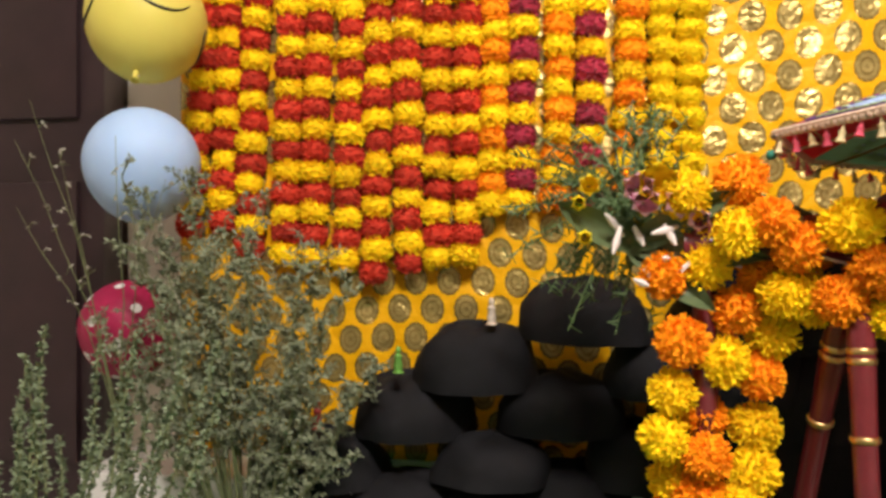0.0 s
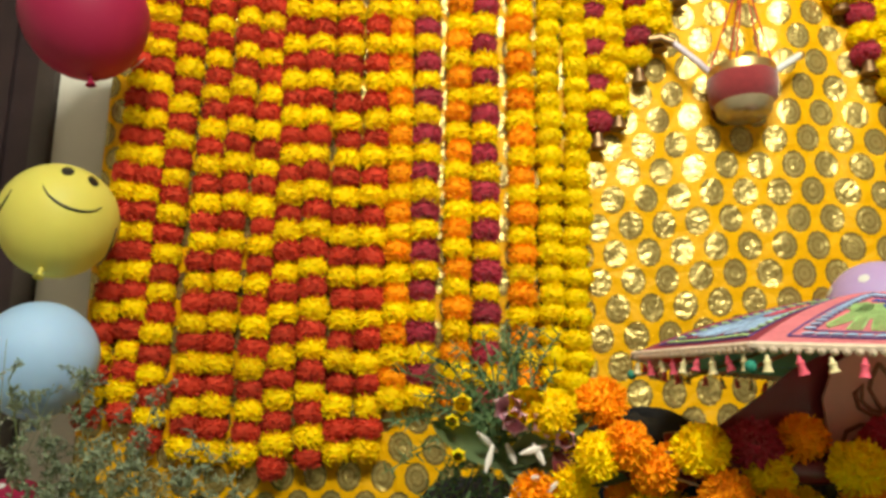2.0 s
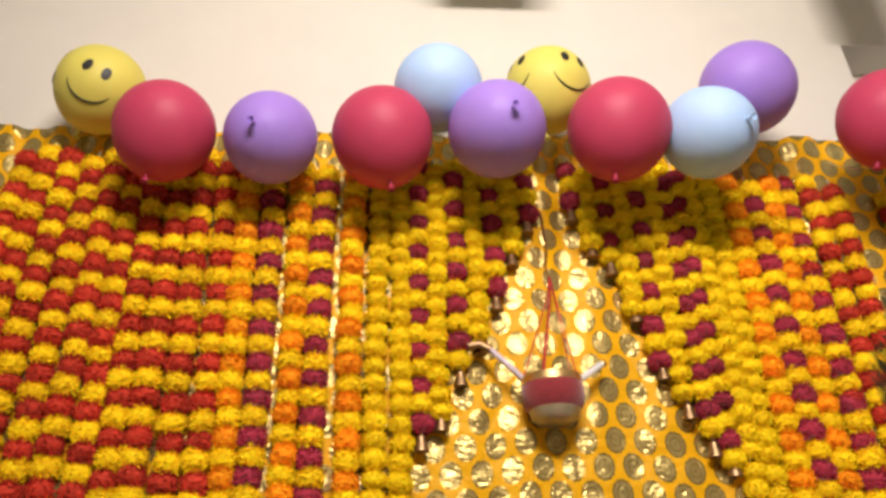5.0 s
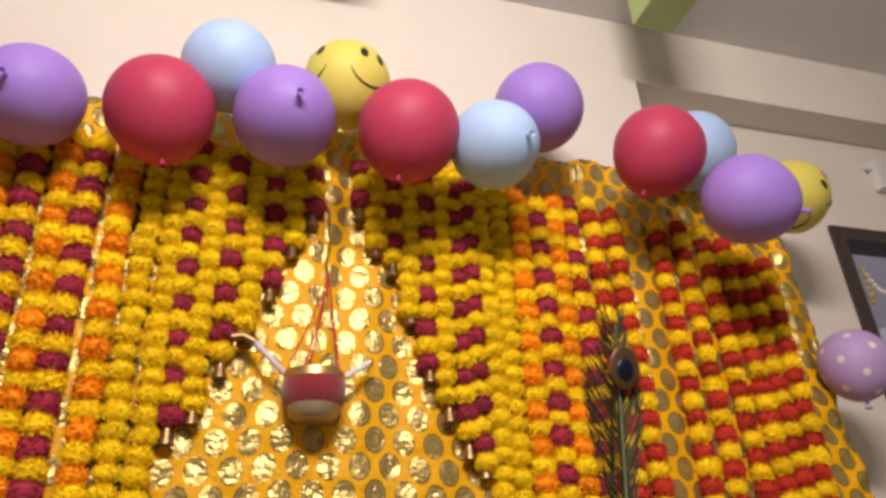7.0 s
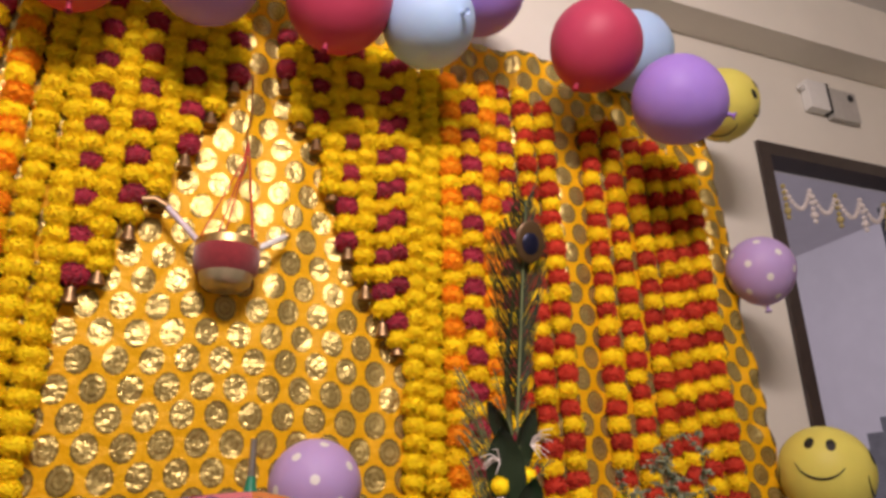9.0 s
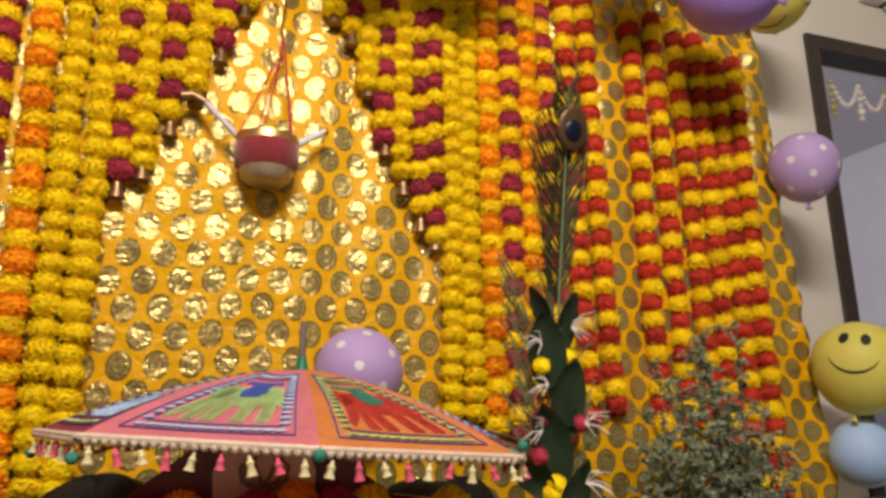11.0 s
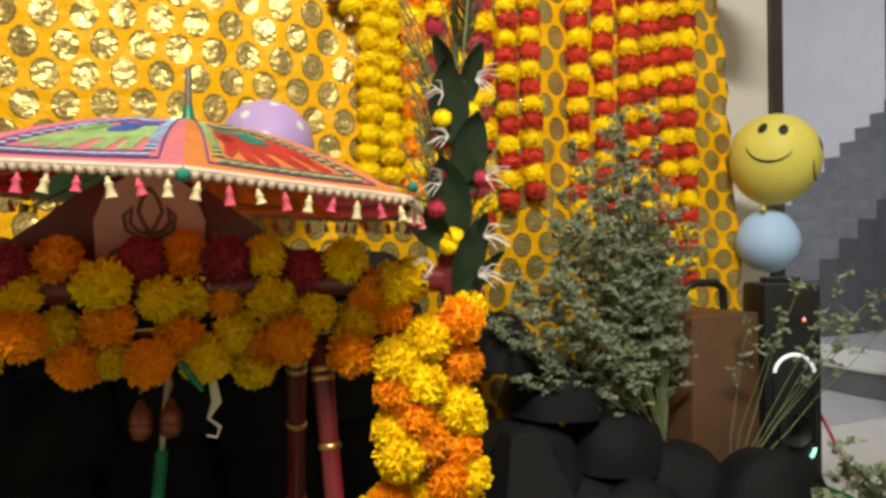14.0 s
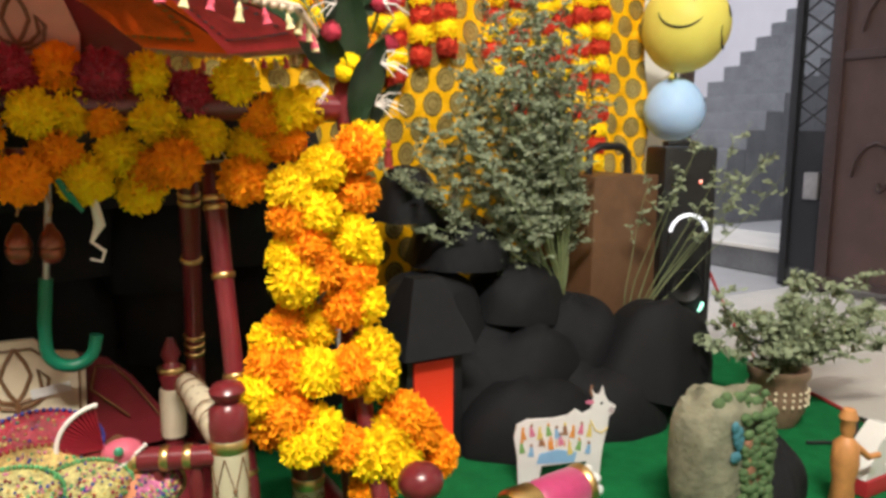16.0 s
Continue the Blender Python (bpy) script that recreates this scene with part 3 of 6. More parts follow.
M_BLUE = mat("blue_thread", (0.06, 0.12, 0.48), 0.7, var=0.35, scale=300, bump=0.5)
M_LIME = mat("green_thread", (0.42, 0.62, 0.24), 0.7, var=0.35, scale=300, bump=0.5)
M_TEAL = mat("teal_thread", (0.03, 0.26, 0.18), 0.7, var=0.35, scale=300, bump=0.5)
M_REDT = mat("red_thread", (0.60, 0.05, 0.03), 0.7, var=0.35, scale=300, bump=0.5)
M_NAVY = mat("navy_thread", (0.10, 0.06, 0.24), 0.7, var=0.35, scale=300)
M_SKYT = mat("sky_thread", (0.38, 0.54, 0.78), 0.7, var=0.3, scale=300)
M_PEACH = mat("cream_lace", (0.80, 0.62, 0.48), 0.85, var=0.2, scale=200, bump=0.6)
M_PINKT = mat("pink_tassel", (0.72, 0.10, 0.16), 0.85, var=0.2, scale=200)
M_CREAMT = mat("cream_tassel", (0.78, 0.66, 0.36), 0.85, var=0.2, scale=200)


def thin_cloth(m, amount):
    """Let light pass through a thin cotton."""
    nt = m.node_tree
    b = nt.nodes["Principled BSDF"]
    tr = nt.nodes.new("ShaderNodeBsdfTranslucent")
    nt.links.new(b.inputs["Base Color"].links[0].from_socket, tr.inputs["Color"])
    mx = nt.nodes.new("ShaderNodeMixShader")
    mx.inputs[0].default_value = amount
    nt.links.new(b.outputs[0], mx.inputs[1])
    nt.links.new(tr.outputs[0], mx.inputs[2])
    nt.links.new(mx.outputs[0], nt.nodes["Material Output"].inputs["Surface"])
    return m


def canopy(i, s, q, lift=0.0):
    """Point on panel i: s from 0 to 1 between its ribs, q from 0 at the top to 1 at the rim."""
    a0, a1 = RIBS[i], RIBS[(i + 1) % 8]
    if a1 < a0:
        a1 += 2 * math.pi
    r0, r1 = Vector((math.cos(a0), math.sin(a0))), Vector((math.cos(a1), math.sin(a1)))
    d = r0.lerp(r1, s) * UM_R
    sag = -0.010 * math.sin(math.pi * s) * math.sin(math.pi * q)
    z = UM_TOP - (UM_TOP - UM_Z) * (0.36 * q + 0.64 * q * q) + sag
    z += -0.03 * q * d.x / UM_R
    return Vector((d.x * (0.06 + 0.94 * q), d.y * (0.06 + 0.94 * q), z + lift))


def stripe(i, pts, rad):
    fine = []
    for a, b in zip(pts, pts[1:]):
        fine += [tuple(a[j] + (b[j] - a[j]) * t / 6 for j in (0, 1)) for t in range(6)]
    return tube([canopy(i, *p, 0.0015) for p in fine + [pts[-1]]], rad, 5)


def stitched(i, poly, lift=0.002):
    """Rows of raised stitches that fill an outline of (s, q) on panel i."""
    beads = []
    n = len(poly)
    for b in range(24, 50):
        for a in range(10, 46):
            s, q = (a + 0.5 * (b % 2)) / 54, b / 57
            hit = False
            for k in range(n):
                (x0, y0), (x1, y1) = poly[k], poly[(k + 1) % n]
                if (y0 > q) != (y1 > q) and s < x0 + (x1 - x0) * (q - y0) / (y1 - y0):
                    hit = not hit
            if hit:
                beads.append(ball(0.0024, 5, 3, 1.0, 1.0, 0.6, tuple(canopy(i, s, q, lift))))
    return join(*beads)


ELEPHANT = [(.30, .84), (.31, .70), (.27, .76), (.22, .83), (.20, .80), (.24, .66), (.27, .52), (.33, .46), (.42, .45), (.55, .43), (.68, .45), (.76, .48), (.78, .58), (.81, .68), (.785, .69), (.76, .62),
            (.755, .84), (.69, .84), (.685, .68), (.63, .68), (.625, .84), (.56, .84), (.55, .68), (.47, .68), (.465, .84), (.40, .84), (.39, .69), (.365, .69), (.36, .84)]
for i in range(8):
    col, cname = cloth_cols[i]
    n = 12
    vs = [tuple(canopy(i, a / n, b / n)) for b in range(n + 1) for a in range(n + 1)]
    vs += [(x, y, z - 0.002) for x, y, z in vs]
    o = (n + 1) ** 2
    fs = []
    for b in range(n):
        for a in range(n):
            k = b * (n + 1) + a
            fs += [(k, k + n + 1, k + n + 2, k + 1), (o + k, o + k + 1, o + k + n + 2, o + k + n + 1)]
    panel = part("canopy_panel", (vs, fs), thin_cloth(mat(cname + "_umbrella_cotton", col, 0.8, var=0.15, scale=120, bump=0.4, bscale=600), 0.42), umb, cname + " embroidered cotton panel")
    m1, m2, m3, m4 = {"pink": (M_SKYT, M_LIME, M_NAVY, M_BLUE), "orange": (M_LIME, M_REDT, M_NAVY, M_TEAL), "green": (M_SKYT, M_PINKT, M_NAVY, M_LIME)}.get(cname, (M_LIME, M_SKYT, M_NAVY, M_PINKT))
    for k, (ins, top, q1) in enumerate(((0.10, 0.20, 0.93), (0.17, 0.30, 0.87))):
        part("embroidered_border", stripe(i, [(ins, q1), (ins + 0.04, top), (1 - ins - 0.04, top), (1 - ins, q1), (ins, q1)], 0.0010 if k else 0.0013), m3, panel)
    for a in range(13):
        t = (a + 0.5) / 13
        for (s, q) in ((0.14 + 0.72 * t, 0.90), (0.15 + 0.03 * (1 - t), 0.27 + 0.6 * t), (0.85 - 0.03 * (1 - t), 0.27 + 0.6 * t), (0.20 + 0.60 * t, 0.245)):
            p = canopy(i, s, q, 0.001)
            part("embroidered_flower", ball(0.0072, 7, 4, 1.25, 1.0, 0.35, tuple(p)), m1, panel)
    part("embroidered_elephant", stitched(i, ELEPHANT), m2, panel)["kind"] = "stuff"
    part("embroidered_outline", stripe(i, ELEPHANT + ELEPHANT[:1], 0.0012), m2, panel)
    part("embroidered_saddle", stitched(i, [(.44, .455), (.62, .445), (.64, .55), (.60, .60), (.46, .60), (.42, .55)], 0.0055), m4, panel)["kind"] = "stuff"
    part("embroidered_head", stitched(i, [(.20, .50), (.26, .45), (.33, .46), (.36, .54), (.33, .62), (.26, .63), (.21, .58)]), m2, panel)["kind"] = "stuff"
    part("embroidered_vine", stripe(i, [(.30 + .4 * k / 16, .375 + .02 * (-1) ** k) for k in range(17)], 0.0018), m4, panel)
    ring = [canopy(i, k / 24, 1.0, 0.001) for k in range(25)]
    part("lace_edge", join(tube([p + Vector((0, 0, -0.002)) for p in ring], 0.005, 6), *[ball(0.006, 6, 5, at=tuple(p + Vector((0, 0, -0.006)))) for p in ring]), M_PEACH, panel, "cream lace edging")
    for k in range(9):
        p = canopy(i, (k + 0.5) / 9, 1.0)
        l = 0.021 + 0.003 * math.sin(k * 2.3)
        tas = lathe([(0.002, 0.0), (0.003, -0.006), (0.0055, -0.008), (0.004, -0.013), (0.007, -l), (0.004, -l)], 7)
        part("tassel", moved(tas, Matrix.Translation(p + Vector((0, 0, -0.012))) @ Matrix.Rotation(0.25 * math.sin(k * 5.1 + i), 4, "Y")), M_PINKT if k % 2 else M_CREAMT, panel)
for a in RIBS:
    part("rib", tube([(0.03 * math.cos(a), 0.03 * math.sin(a), UM_TOP - 0.012), (UM_R * 0.55 * math.cos(a), UM_R * 0.55 * math.sin(a), UM_TOP - 0.078), (UM_R * math.cos(a), UM_R * math.sin(a), UM_Z - 0.006)], 0.0025, 5), M_BRASSD, umb)
    part("rib_tip", ball(0.008, 8, 6, at=(UM_R * 1.01 * math.cos(a), UM_R * 1.01 * math.sin(a), UM_Z - 0.004)), M_TEAL, umb)
M_STEEL = mat("steel_rod", (0.42, 0.40, 0.38), 0.35, metal=0.9, var=0.2)
M_GRNP = mat("green_plastic", (0.005, 0.20, 0.11), 0.35, var=0.15)
part("pole", tube([(-0.050, 0.03, 0.47), (0, 0, 1.055)], 0.0055, 10), M_STEEL, umb)
part("top_cap", lathe([(0.015, 1.028), (0.010, 1.045), (0.0068, 1.062)], 12), M_GRNP, umb, "green plastic cap")
part("ferrule", tube([(0, 0, 1.055), (0.001, 0, 1.122)], [0.0062, 0.0055], 10), M_STEEL, umb)
hook = [(-0.047, 0.03, 0.505), (-0.054, 0.032, 0.43), (-0.054, 0.032, 0.393)] + [(-0.054 + 0.036 - 0.036 * math.cos(a), 0.032, 0.393 - 0.036 * math.sin(a)) for a in [math.pi * k / 10 for k in range(1, 11)]] + [(0.020, 0.032, 0.405)]
part("crook_handle", tube(hook, 0.0105, 12), M_GRNP, umb, "green plastic crook handle")

# ---- swing stand with its garland ----
LP, RP = Vector((0.225, 1.13, 0)), Vector((1.135, 0.985, 0))
stand = thing("swing_stand", "burgundy lacquered wooden swing stand with gold rings", "swing", (0, 0, 0))
turned = [(0.020, 0.04), (0.026, 0.06), (0.018, 0.09), (0.022, 0.14), (0.017, 0.2), (0.019, 0.45), (0.016, 0.5), (0.019, 0.55), (0.017, 0.74), (0.024, 0.77), (0.024, 0.81), (0.01, 0.83)]
for P in (LP, RP):
    part("post", moved(lathe(turned, 18), Matrix.Translation(P)), M_BURG, stand)
    ft = [(0, 0.30, 0.03), (0, 0.28, 0.045), (0, -0.20, 0.045), (0, -0.235, 0.04)]
    part("foot", moved(tube(ft, [0.012, 0.026, 0.026, 0.014], 12), Matrix.Translation(P)), M_BURG, stand)
    part("foot_knob", moved(join(ball(0.045, 20, 12, 1, 1, 0.8, (0, -0.245, 0.07))), Matrix.Translation(P)), M_BURG, stand)
    part("brace", moved(tube([(0, -0.17, 0.05), (0, -0.06, 0.25), (0, 0, 0.42)], 0.015, 10), Matrix.Translation(P)), M_BURG, stand)
part("top_bar", tube([LP + Vector((-0.03, 0, 0.775)), RP + Vector((0.03, 0, 0.775))], 0.022, 14), M_BURG, stand)
mid = (LP + RP) / 2
crest = part("crest_board", moved(slab([(-0.30, -0.04), (0.30, -0.04), (0.30, 0.02), (0.22, 0.03), (0.15, 0.08), (0.10, 0.12), (0.05, 0.145), (0, 0.15), (-0.05, 0.145), (-0.10, 0.12), (-0.15, 0.08), (-0.22, 0.03), (-0.30, 0.02)], 0.014),
             Matrix.Translation((mid.x - 0.01, mid.y + 0.06, 0.80)) @ Matrix.Rotation(radians(-9), 4, "Z")), M_BURG, stand)


def lotus(w, r=0.0032):
    """Line ornament of a lotus with scrolls, in x, z."""
    pieces = []
    for sgn in (-1, 1):
        pieces.append(tube([(sgn * x * w, 0, z * w) for x, z in ((0, .42), (.07, .30), (.10, .2), (.05, .08), (0, 0))], r, 5))
        pieces.append(tube([(sgn * x * w, 0, z * w) for x, z in ((.02, 0), (.10, .02), (.17, .10), (.15, .24), (.22, .16), (.20, .04), (.10, -.03), (0, -.05))], r, 5))
        pieces.append(tube([(sgn * x * w, 0, z * w) for x, z in ((0, -.2), (.08, -.12), (.2, -.10), (.32, -.16), (.36, -.26), (.30, -.33), (.24, -.28), (.27, -.22))], r, 5))
        pieces.append(tube([(sgn * x * w, 0, z * w) for x, z in ((0, -.34), (.06, -.22), (.14, -.2), (.2, -.26), (.16, -.32), (.11, -.29))], r, 5))
    pieces.append(tube([(0, 0, -.45 * w), (0, 0, 0)], r * 1.6, 5))
    return join(*pieces)


cp = thing("cream_panel", "cream lacquered panel with brown lotus ornament", "panel", m=pose(0.673, 1.078, 0.825, 0, 0, -9))
# Cream board; the pink light through the umbrella is painted into its colour.
part("board", slab([(-0.075, -0.05), (0.075, -0.05), (0.08, 0.05), (0.06, 0.10), (0.02, 0.125), (-0.02, 0.125), (-0.06, 0.10), (-0.08, 0.05)], 0.012), mat("pink_lit_cream_lacquer", (0.62, 0.40, 0.30), 0.4, var=0.1), cp)
part("ornament", moved(lotus(0.17), Matrix.Translation((0, -0.002, 0.03))), M_BROWN, cp)

# hanging rods of the swing
def rod(name, a, b, parent, bells=True):
    a, b = Vector(a), Vector(b)
    d = b - a
    prof = []
    L_ = d.length
    for t, r in ((0, .011), (.04, .017), (.12, .018), (.30, .016), (.5, .0155), (.7, .017), (.9, .018), (1, .016)):
        prof.append((r, t * L_))
    m = Matrix.Translation(a) @ d.to_track_quat("Z", "Y").to_matrix().to_4x4()
    ob = part(name, moved(lathe(prof, 14), m), M_BURG, parent)
    for t in (0.12, 0.145, 0.33, 0.60, 0.63, 0.66, 0.86):
        part("gold_ring", moved(lathe([(0.0172, t * L_ - 0.005), (0.0192, t * L_ - 0.003), (0.0192, t * L_ + 0.003), (0.0172, t * L_ + 0.005)], 14), m), M_GOLD, ob)


bed = thing("swing_bed", "cream and burgundy lacquered toy swing bed with turned posts", "toy bed", (0, 0, 0))
rod("hanging_rod", (0.930, 1.075, 0.70), (0.945, 0.945, 0.12), bed)
rod("hanging_rod", (0.905, 1.12, 0.70), (0.935, 1.30, 0.14), bed)
rod("hanging_rod", (0.412, 1.06, 0.70), (0.418, 1.02, 0.14), bed)
rod("hanging_rod", (0.400, 1.08, 0.70), (0.385, 1.31, 0.14), bed)
part("bed_base", box(0.42, 0.90, 0.10, 0.93, 1.30, 0.14, 0.008), M_BURG, bed)


def bedpost(x, y, h):
    g = lathe([(0.023, 0.012), (0.0265, 0.05), (0.0265, h - 0.06), (0.027, h - 0.055)], 18)
    ob = part("bedpost", moved(g, Matrix.Translation((x, y, 0))), M_CREAM, bed)
    part("post_cap", moved(lathe([(0.027, h - 0.055), (0.029, h - 0.04), (0.028, h - 0.01), (0.016, h), (0.023, h + 0.006), (0.027, h + 0.016), (0.021, h + 0.026), (0.007, h + 0.03)], 18), Matrix.Translation((x, y, 0))), M_BURG, ob)
    part("gold_ring", moved(lathe([(0.0266, h - 0.075), (0.029, h - 0.07), (0.029, h - 0.06), (0.0266, h - 0.056)], 18), Matrix.Translation((x, y, 0))), M_GOLD, ob)
    n = 6
    lines = []
    for k in range(n):
        for sg in (-1, 1):
            lines.append(tube([(0.0268 * math.cos(2 * math.pi * (k + sg * t / 8) / n), 0.0268 * math.sin(2 * math.pi * (k + sg * t / 8) / n), 0.06 + (h - 0.14) * t / 16) for t in range(17)], 0.0013, 4))
    for k in range(n):
        for z in (0.25, 0.5, 0.75):
            a = 2 * math.pi * (k + 0.5) / n
            lines.append(ball(0.004, 6, 4, at=(0.0262 * math.cos(a), 0.0262 * math.sin(a), 0.06 + (h - 0.14) * z)))
    part("lattice_ornament", moved(join(*lines), Matrix.Translation((x, y, 0))), M_BROWN, ob)


bedpost(0.905, 0.905, 0.345)
bedpost(1.064, 1.02, 0.20)
bedpost(0.44, 0.925, 0.345)
for x in (0.90, 0.46):
    part("back_post", moved(lathe([(0.016, 0.12), (0.022, 0.16), (0.015, 0.22), (0.020, 0.26), (0.016, 0.30), (0.024, 0.335), (0.012, 0.355), (0.018, 0.37), (0.006, 0.40)], 16), Matrix.Translation((x - 0.02, 1.23, -0.035))), M_BURG, bed)
    part("post_sleeve", moved(lathe([(0.0225, 0.0), (0.0235, 0.01), (0.0235, 0.085), (0.0225, 0.09)], 16), Matrix.Translation((x - 0.02, 1.23, 0.18))), M_CREAM, bed, "cream painted sleeve")
    part("post_ring", moved(lathe([(0.0235, 0.0), (0.0255, 0.003), (0.0255, 0.008), (0.0235, 0.011)], 16), Matrix.Translation((x - 0.02, 1.23, 0.30))), M_GOLD, bed)
    part("arm_rest", tube([(x, 1.20, 0.285), (x, 1.07, 0.29), (x, 0.93, 0.27)], [0.018, 0.024, 0.018], 14), M_CREAM, bed)
    part("arm_stripe", join(*[tube([(x + 0.0235 * math.cos(a), 1.18 - 0.02 * k, 0.288 + 0.0235 * math.sin(a)) for a in [2 * math.pi * j / 10 for j in range(11)]], 0.0015, 4) for k in range(0, 11, 2)]), M_BROWN, bed)
rail = part("side_rail", tube([(0.58, 1.035, 0.262), (0.905, 0.905, 0.262)], 0.017, 14), M_BURG, bed)
for x in (0.66, 0.70, 0.78, 0.82, 0.85):
    part("gold_ring", moved(lathe([(0.0175, -0.006), (0.019, -0.004), (0.019, 0.004), (0.0175, 0.006)], 14), Matrix.Translation((x, 0.905 + 0.4 * (0.905 - x), 0.262)) @ Matrix.Rotation(radians(-21.8), 4, "Z") @ Matrix.Rotation(radians(90), 4, "Y")), M_GOLD, rail)
for x in (0.66, 0.71, 0.76, 0.81, 0.86):
    part("baluster", moved(lathe([(0.008, 0.13), (0.012, 0.15), (0.007, 0.18), (0.012, 0.21), (0.008, 0.25)], 10), Matrix.Translation((x, 0.905 + 0.4 * (0.905 - x), 0))), M_BURG, bed)
back = part("back_board", moved(slab([(-0.24, 0), (0.24, 0), (0.24, 0.05), (0.20, 0.07), (0.16, 0.13), (0.12, 0.17), (0.06, 0.19), (-0.06, 0.19), (-0.12, 0.17), (-0.16, 0.13), (-0.20, 0.07), (-0.24, 0.05)], 0.015), Matrix.Translation((0.655, 1.235, 0.17))), M_BURG, bed)
for s in (-1, 1):
    part("gold_scroll", tube([(0.655 + s * x, 1.231, 0.17 + z) for x, z in ((.235, .03), (.20, .055), (.165, .11), (.13, .155), (.10, .16), (.09, .12), (.12, .09), (.15, .06))], 0.0022, 5), M_BRASSD, back)
hb = part("head_board", moved(slab([(-0.10, 0), (0.10, 0), (0.105, 0.15), (0.09, 0.175), (0.055, 0.18), (0.03, 0.205), (-0.03, 0.205), (-0.055, 0.18), (-0.09, 0.175), (-0.105, 0.15)], 0.012), Matrix.Translation((0.634, 1.215, 0.19))), M_CREAM, bed, "cream board with brown lotus ornament")
part("ornament", moved(lotus(0.22), Matrix.Translation((0.634, 1.213, 0.29))), M_BROWN, hb)
for dx, dz, a in ((0.05, 0.115, 6), (-0.075, 0.10, -20)):
    part("paper_strip", moved(box(-0.03, -0.001, -0.008, 0.03, 0.001, 0.008), Matrix.Translation((0.634 + dx, 1.2105, 0.19 + dz)) @ Matrix.Rotation(radians(-a), 4, "Y")), M_WHITE, hb, "white paper strip")
part("border", tube([(0.634 + x, 1.213, 0.19 + z) for x, z in ((-.09, .02), (-.095, .14), (-.08, .162), (-.05, .168), (-.025, .19), (.025, .19), (.05, .168), (.08, .162), (.095, .14), (.09, .02))], 0.0022, 5), M_BROWN, hb)
part("foot_knob", ball(0.036, 20, 12, 1, 1, 0.85, (1.170, 0.800, 0.201)), M_BURG, stand)
bell_m = mat("copper_bell", (0.26, 0.085, 0.055), 0.3, metal=0.8, var=0.2)
for x, z in ((0.655, 0.572), (0.697, 0.570), (0.93, 0.67)):
    b = thing("hanging_bell", "small copper bell hanging under the swing bar", "bell", (x, 1.08, z), "bells under the bar")
    part("bell_cup", lathe([(0.003, 0.030), (0.006, 0.028), (0.007, 0.022), (0.013, 0.015), (0.0175, 0.002), (0.0185, -0.004), (0.0165, -0.007), (0.0185, -0.010), (0.0165, -0.020), (0.010, -0.028), (0.003, -0.030)], 18), bell_m, b)
    part("bell_link", tube([(0, 0, 0.04), (0.004, 0, 0.055), (0, 0, 0.07), (0, 0, 0.13)], 0.0022, 5), M_BRASSD, b)
part("bar_finial", moved(lathe([(0.012, 0.0), (0.024, 0.01), (0.026, 0.03), (0.020, 0.045), (0.026, 0.06), (0.024, 0.08)], 16), Matrix.Translation((0.668, 1.07, 0.63))), M_BURG, stand)
part("rag", tube([(0.74, 1.03, 0.67), (0.755, 1.03, 0.63), (0.76, 1.028, 0.60), (0.748, 1.03, 0.575), (0.765, 1.03, 0.56), (0.76, 1.03, 0.545), (0.745, 1.03, 0.55)], [0.004, 0.006, 0.008, 0.003, 0.003, 0.002, 0.002], 6), M_PINKW, stand, "white thread hanging from the garland")


part("clip", tube([(0.708, 1.01, 0.668), (0.722, 1.008, 0.645), (0.738, 1.006, 0.622)], [0.004, 0.0055, 0.003], 8), M_GRNP, stand, "small green plastic clip")


def marigolds(label, spots):
    ob = thing("marigold_garland", label, "garland", (0, 0, 0), "marigold garlands on the swing")
    for x, z, c, y in spots:
        p = Vector((x, y, z))
        part("marigold", rng.choice(POMS[c]), None, ob, m=Matrix.LocRotScale(p, Euler((rng.uniform(0, 6), rng.uniform(0, 6), rng.uniform(0, 6))), (rng.uniform(0.96, 1.1) * (1.12 if z < 0.42 else 1.0),) * 3))
    part("string", tube([(s[0], s[3] + 0.03, s[1]) for s in spots[:: max(1, len(spots) // 10)]], 0.002, 5), M_STR, ob)


